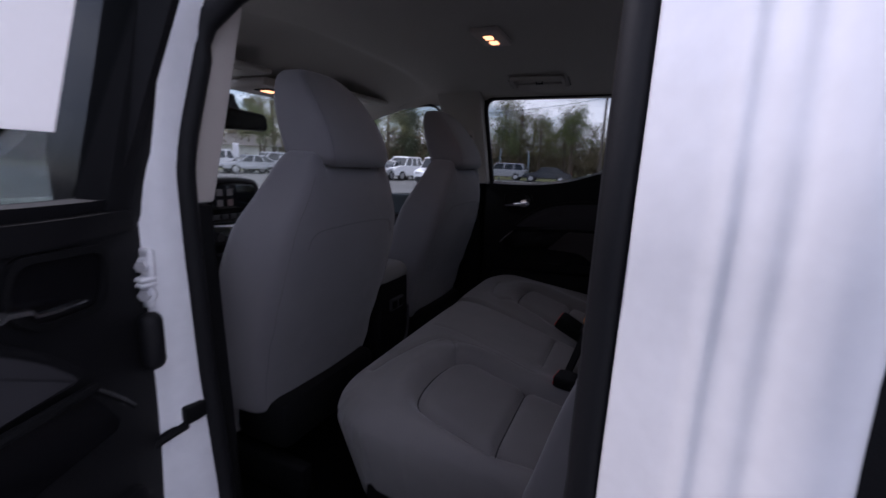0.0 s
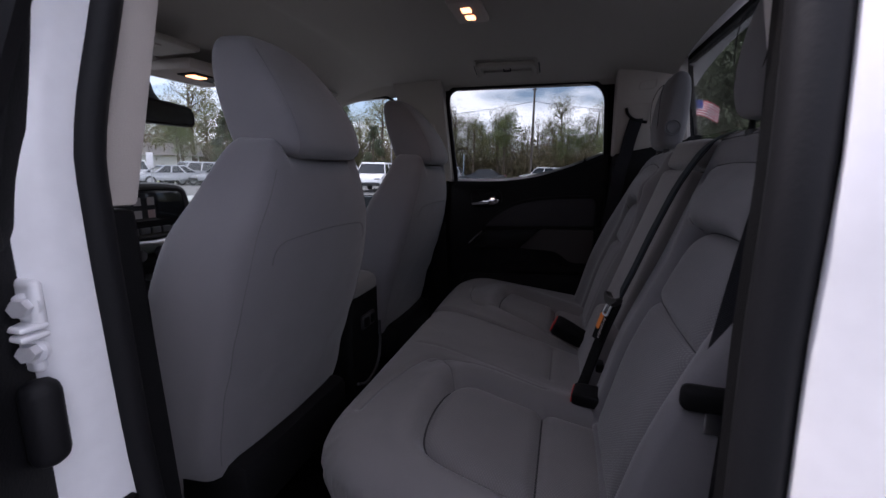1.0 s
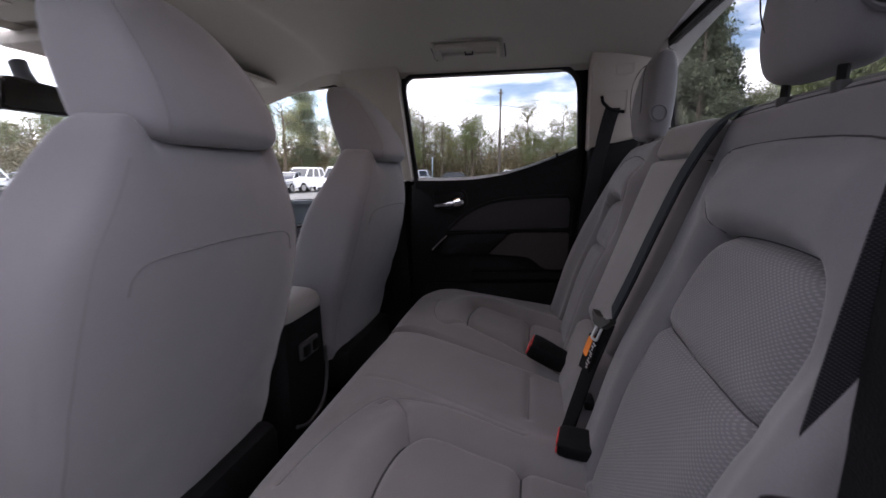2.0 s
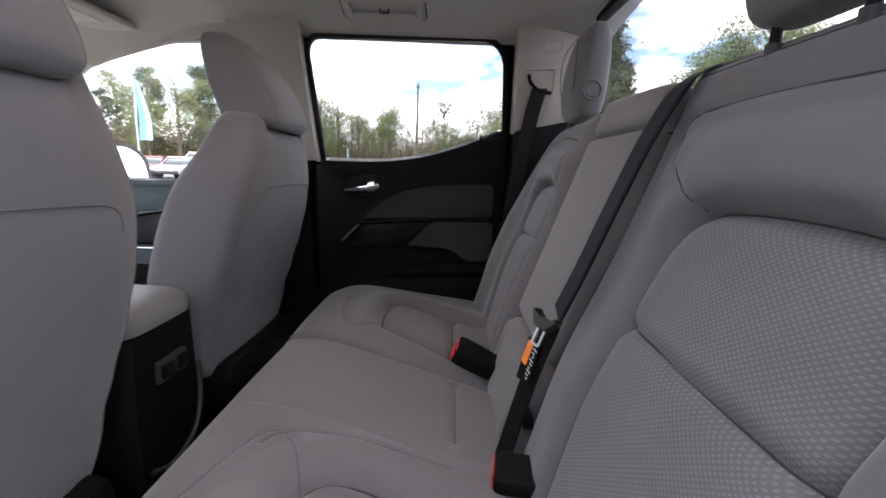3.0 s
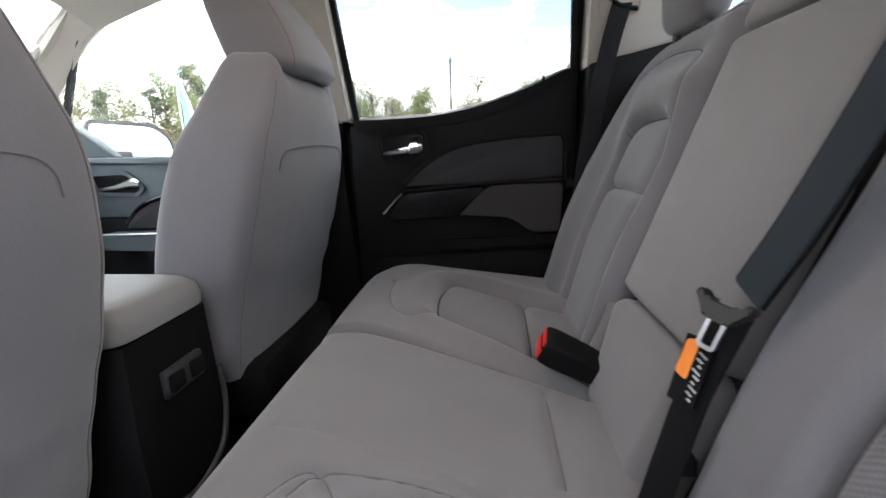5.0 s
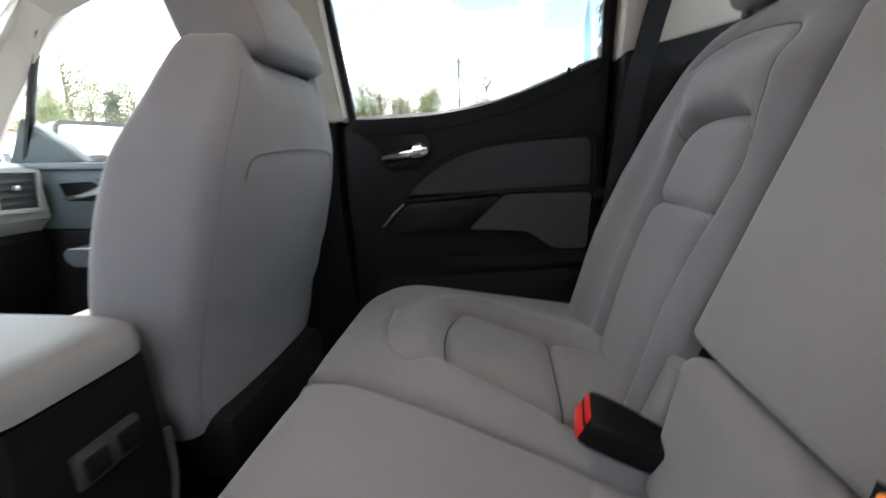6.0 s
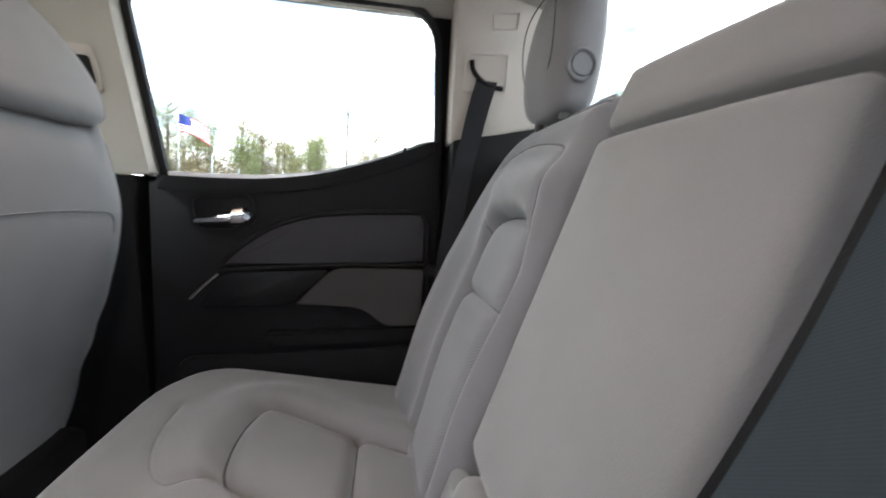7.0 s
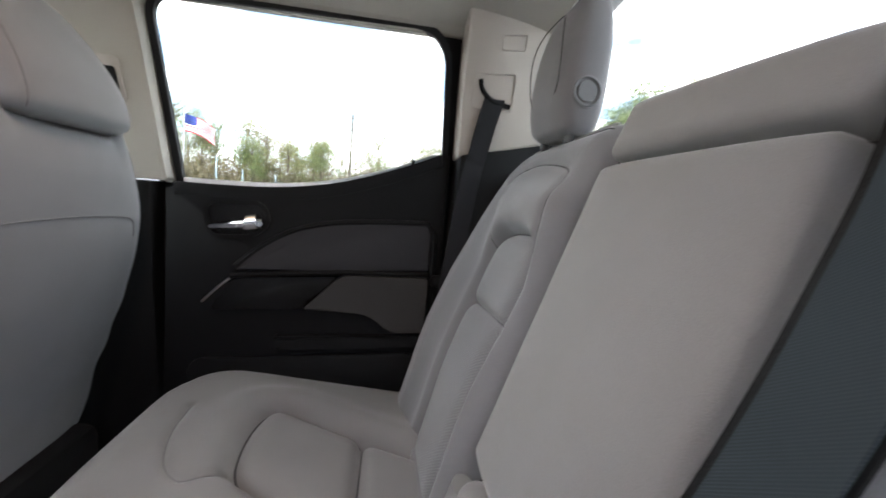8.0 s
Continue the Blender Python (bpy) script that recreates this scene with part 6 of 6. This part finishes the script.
def shell(rows):
    """A painted body part lofted from cross-sections (x, half width, bottom, top)."""
    rings = []
    for x, w, z0, z1 in rows:
        r = min(0.09, (z1 - z0) * 0.35)
        rings.append([Vector((x, y, z)) for y, z in ((-w, z0), (-w, z1 - r), (-w + r * 0.35, z1 - r * 0.3), (-w + r, z1), (w - r, z1), (w - r * 0.35, z1 - r * 0.3), (w, z1 - r), (w, z0))])
    return loft(rings)


part("bonnet", shell([(-3.30, 0.72, 0.50, 0.90), (-3.22, 0.82, 0.42, 1.00), (-2.9, 0.88, 0.42, 1.06), (-2.5, 0.89, 0.42, 1.10), (-2.15, 0.885, 0.42, 1.13)]), WHITE, body)
part("underbody", rbox((-0.95, 0, 0.42), (2.42, 1.5, 0.10), 0.02), BLACK, body, "black underbody")
for s in (-1, 1):
    part("rocker", rbox((-0.95, s * 0.845, 0.47), (2.3, 0.06, 0.12), 0.02), WHITE, body)
    part("bed_side", shell([(0.33, 0.05, 0.50, 1.27), (1.1, 0.055, 0.50, 1.27), (1.72, 0.05, 0.50, 1.265)]), WHITE, body).location = (0, s * 0.82, 0)
part("bed_floor", rbox((1.03, 0, 0.68), (1.38, 1.56, 0.06), 0.01), BLACK, body, "black bed liner")
part("bed_front", rbox((0.36, 0, 0.98), (0.05, 1.56, 0.54), 0.01), BLACK, body)
part("tailgate", rbox((1.73, 0, 0.93), (0.07, 1.60, 0.62), 0.02), WHITE, body)
part("bumper", rbox((1.82, 0, 0.55), (0.12, 1.7, 0.16), 0.03), CHROME, body, "chrome rear bumper")
part("grille", rbox((-3.30, 0, 0.72), (0.05, 1.2, 0.26), 0.02), GLOSS_BLACK, body, "black grille")
for x in (-2.62, 0.98):
    for s in (-1, 1):
        ring = [[Vector((x + r * math.cos(a), s * y, 0.37 + r * math.sin(a))) for a in [k * math.pi / 16 for k in range(32)]] for y, r in ((0.64, 0.30), (0.65, 0.365), (0.69, 0.372), (0.84, 0.372), (0.88, 0.36), (0.885, 0.27), (0.87, 0.25))]
        wheel = part("wheel", loft(ring), TYRE, body, "black tyre")
        rim_ = [[Vector((x + r * math.cos(a), s * y, 0.37 + r * math.sin(a))) for a in [k * math.pi / 12 for k in range(24)]] for y, r in ((0.70, 0.24), (0.872, 0.25), (0.878, 0.22), (0.86, 0.08), (0.88, 0.06))]
        part("rim", loft(rim_), SILVER, wheel, "silver wheel rim")
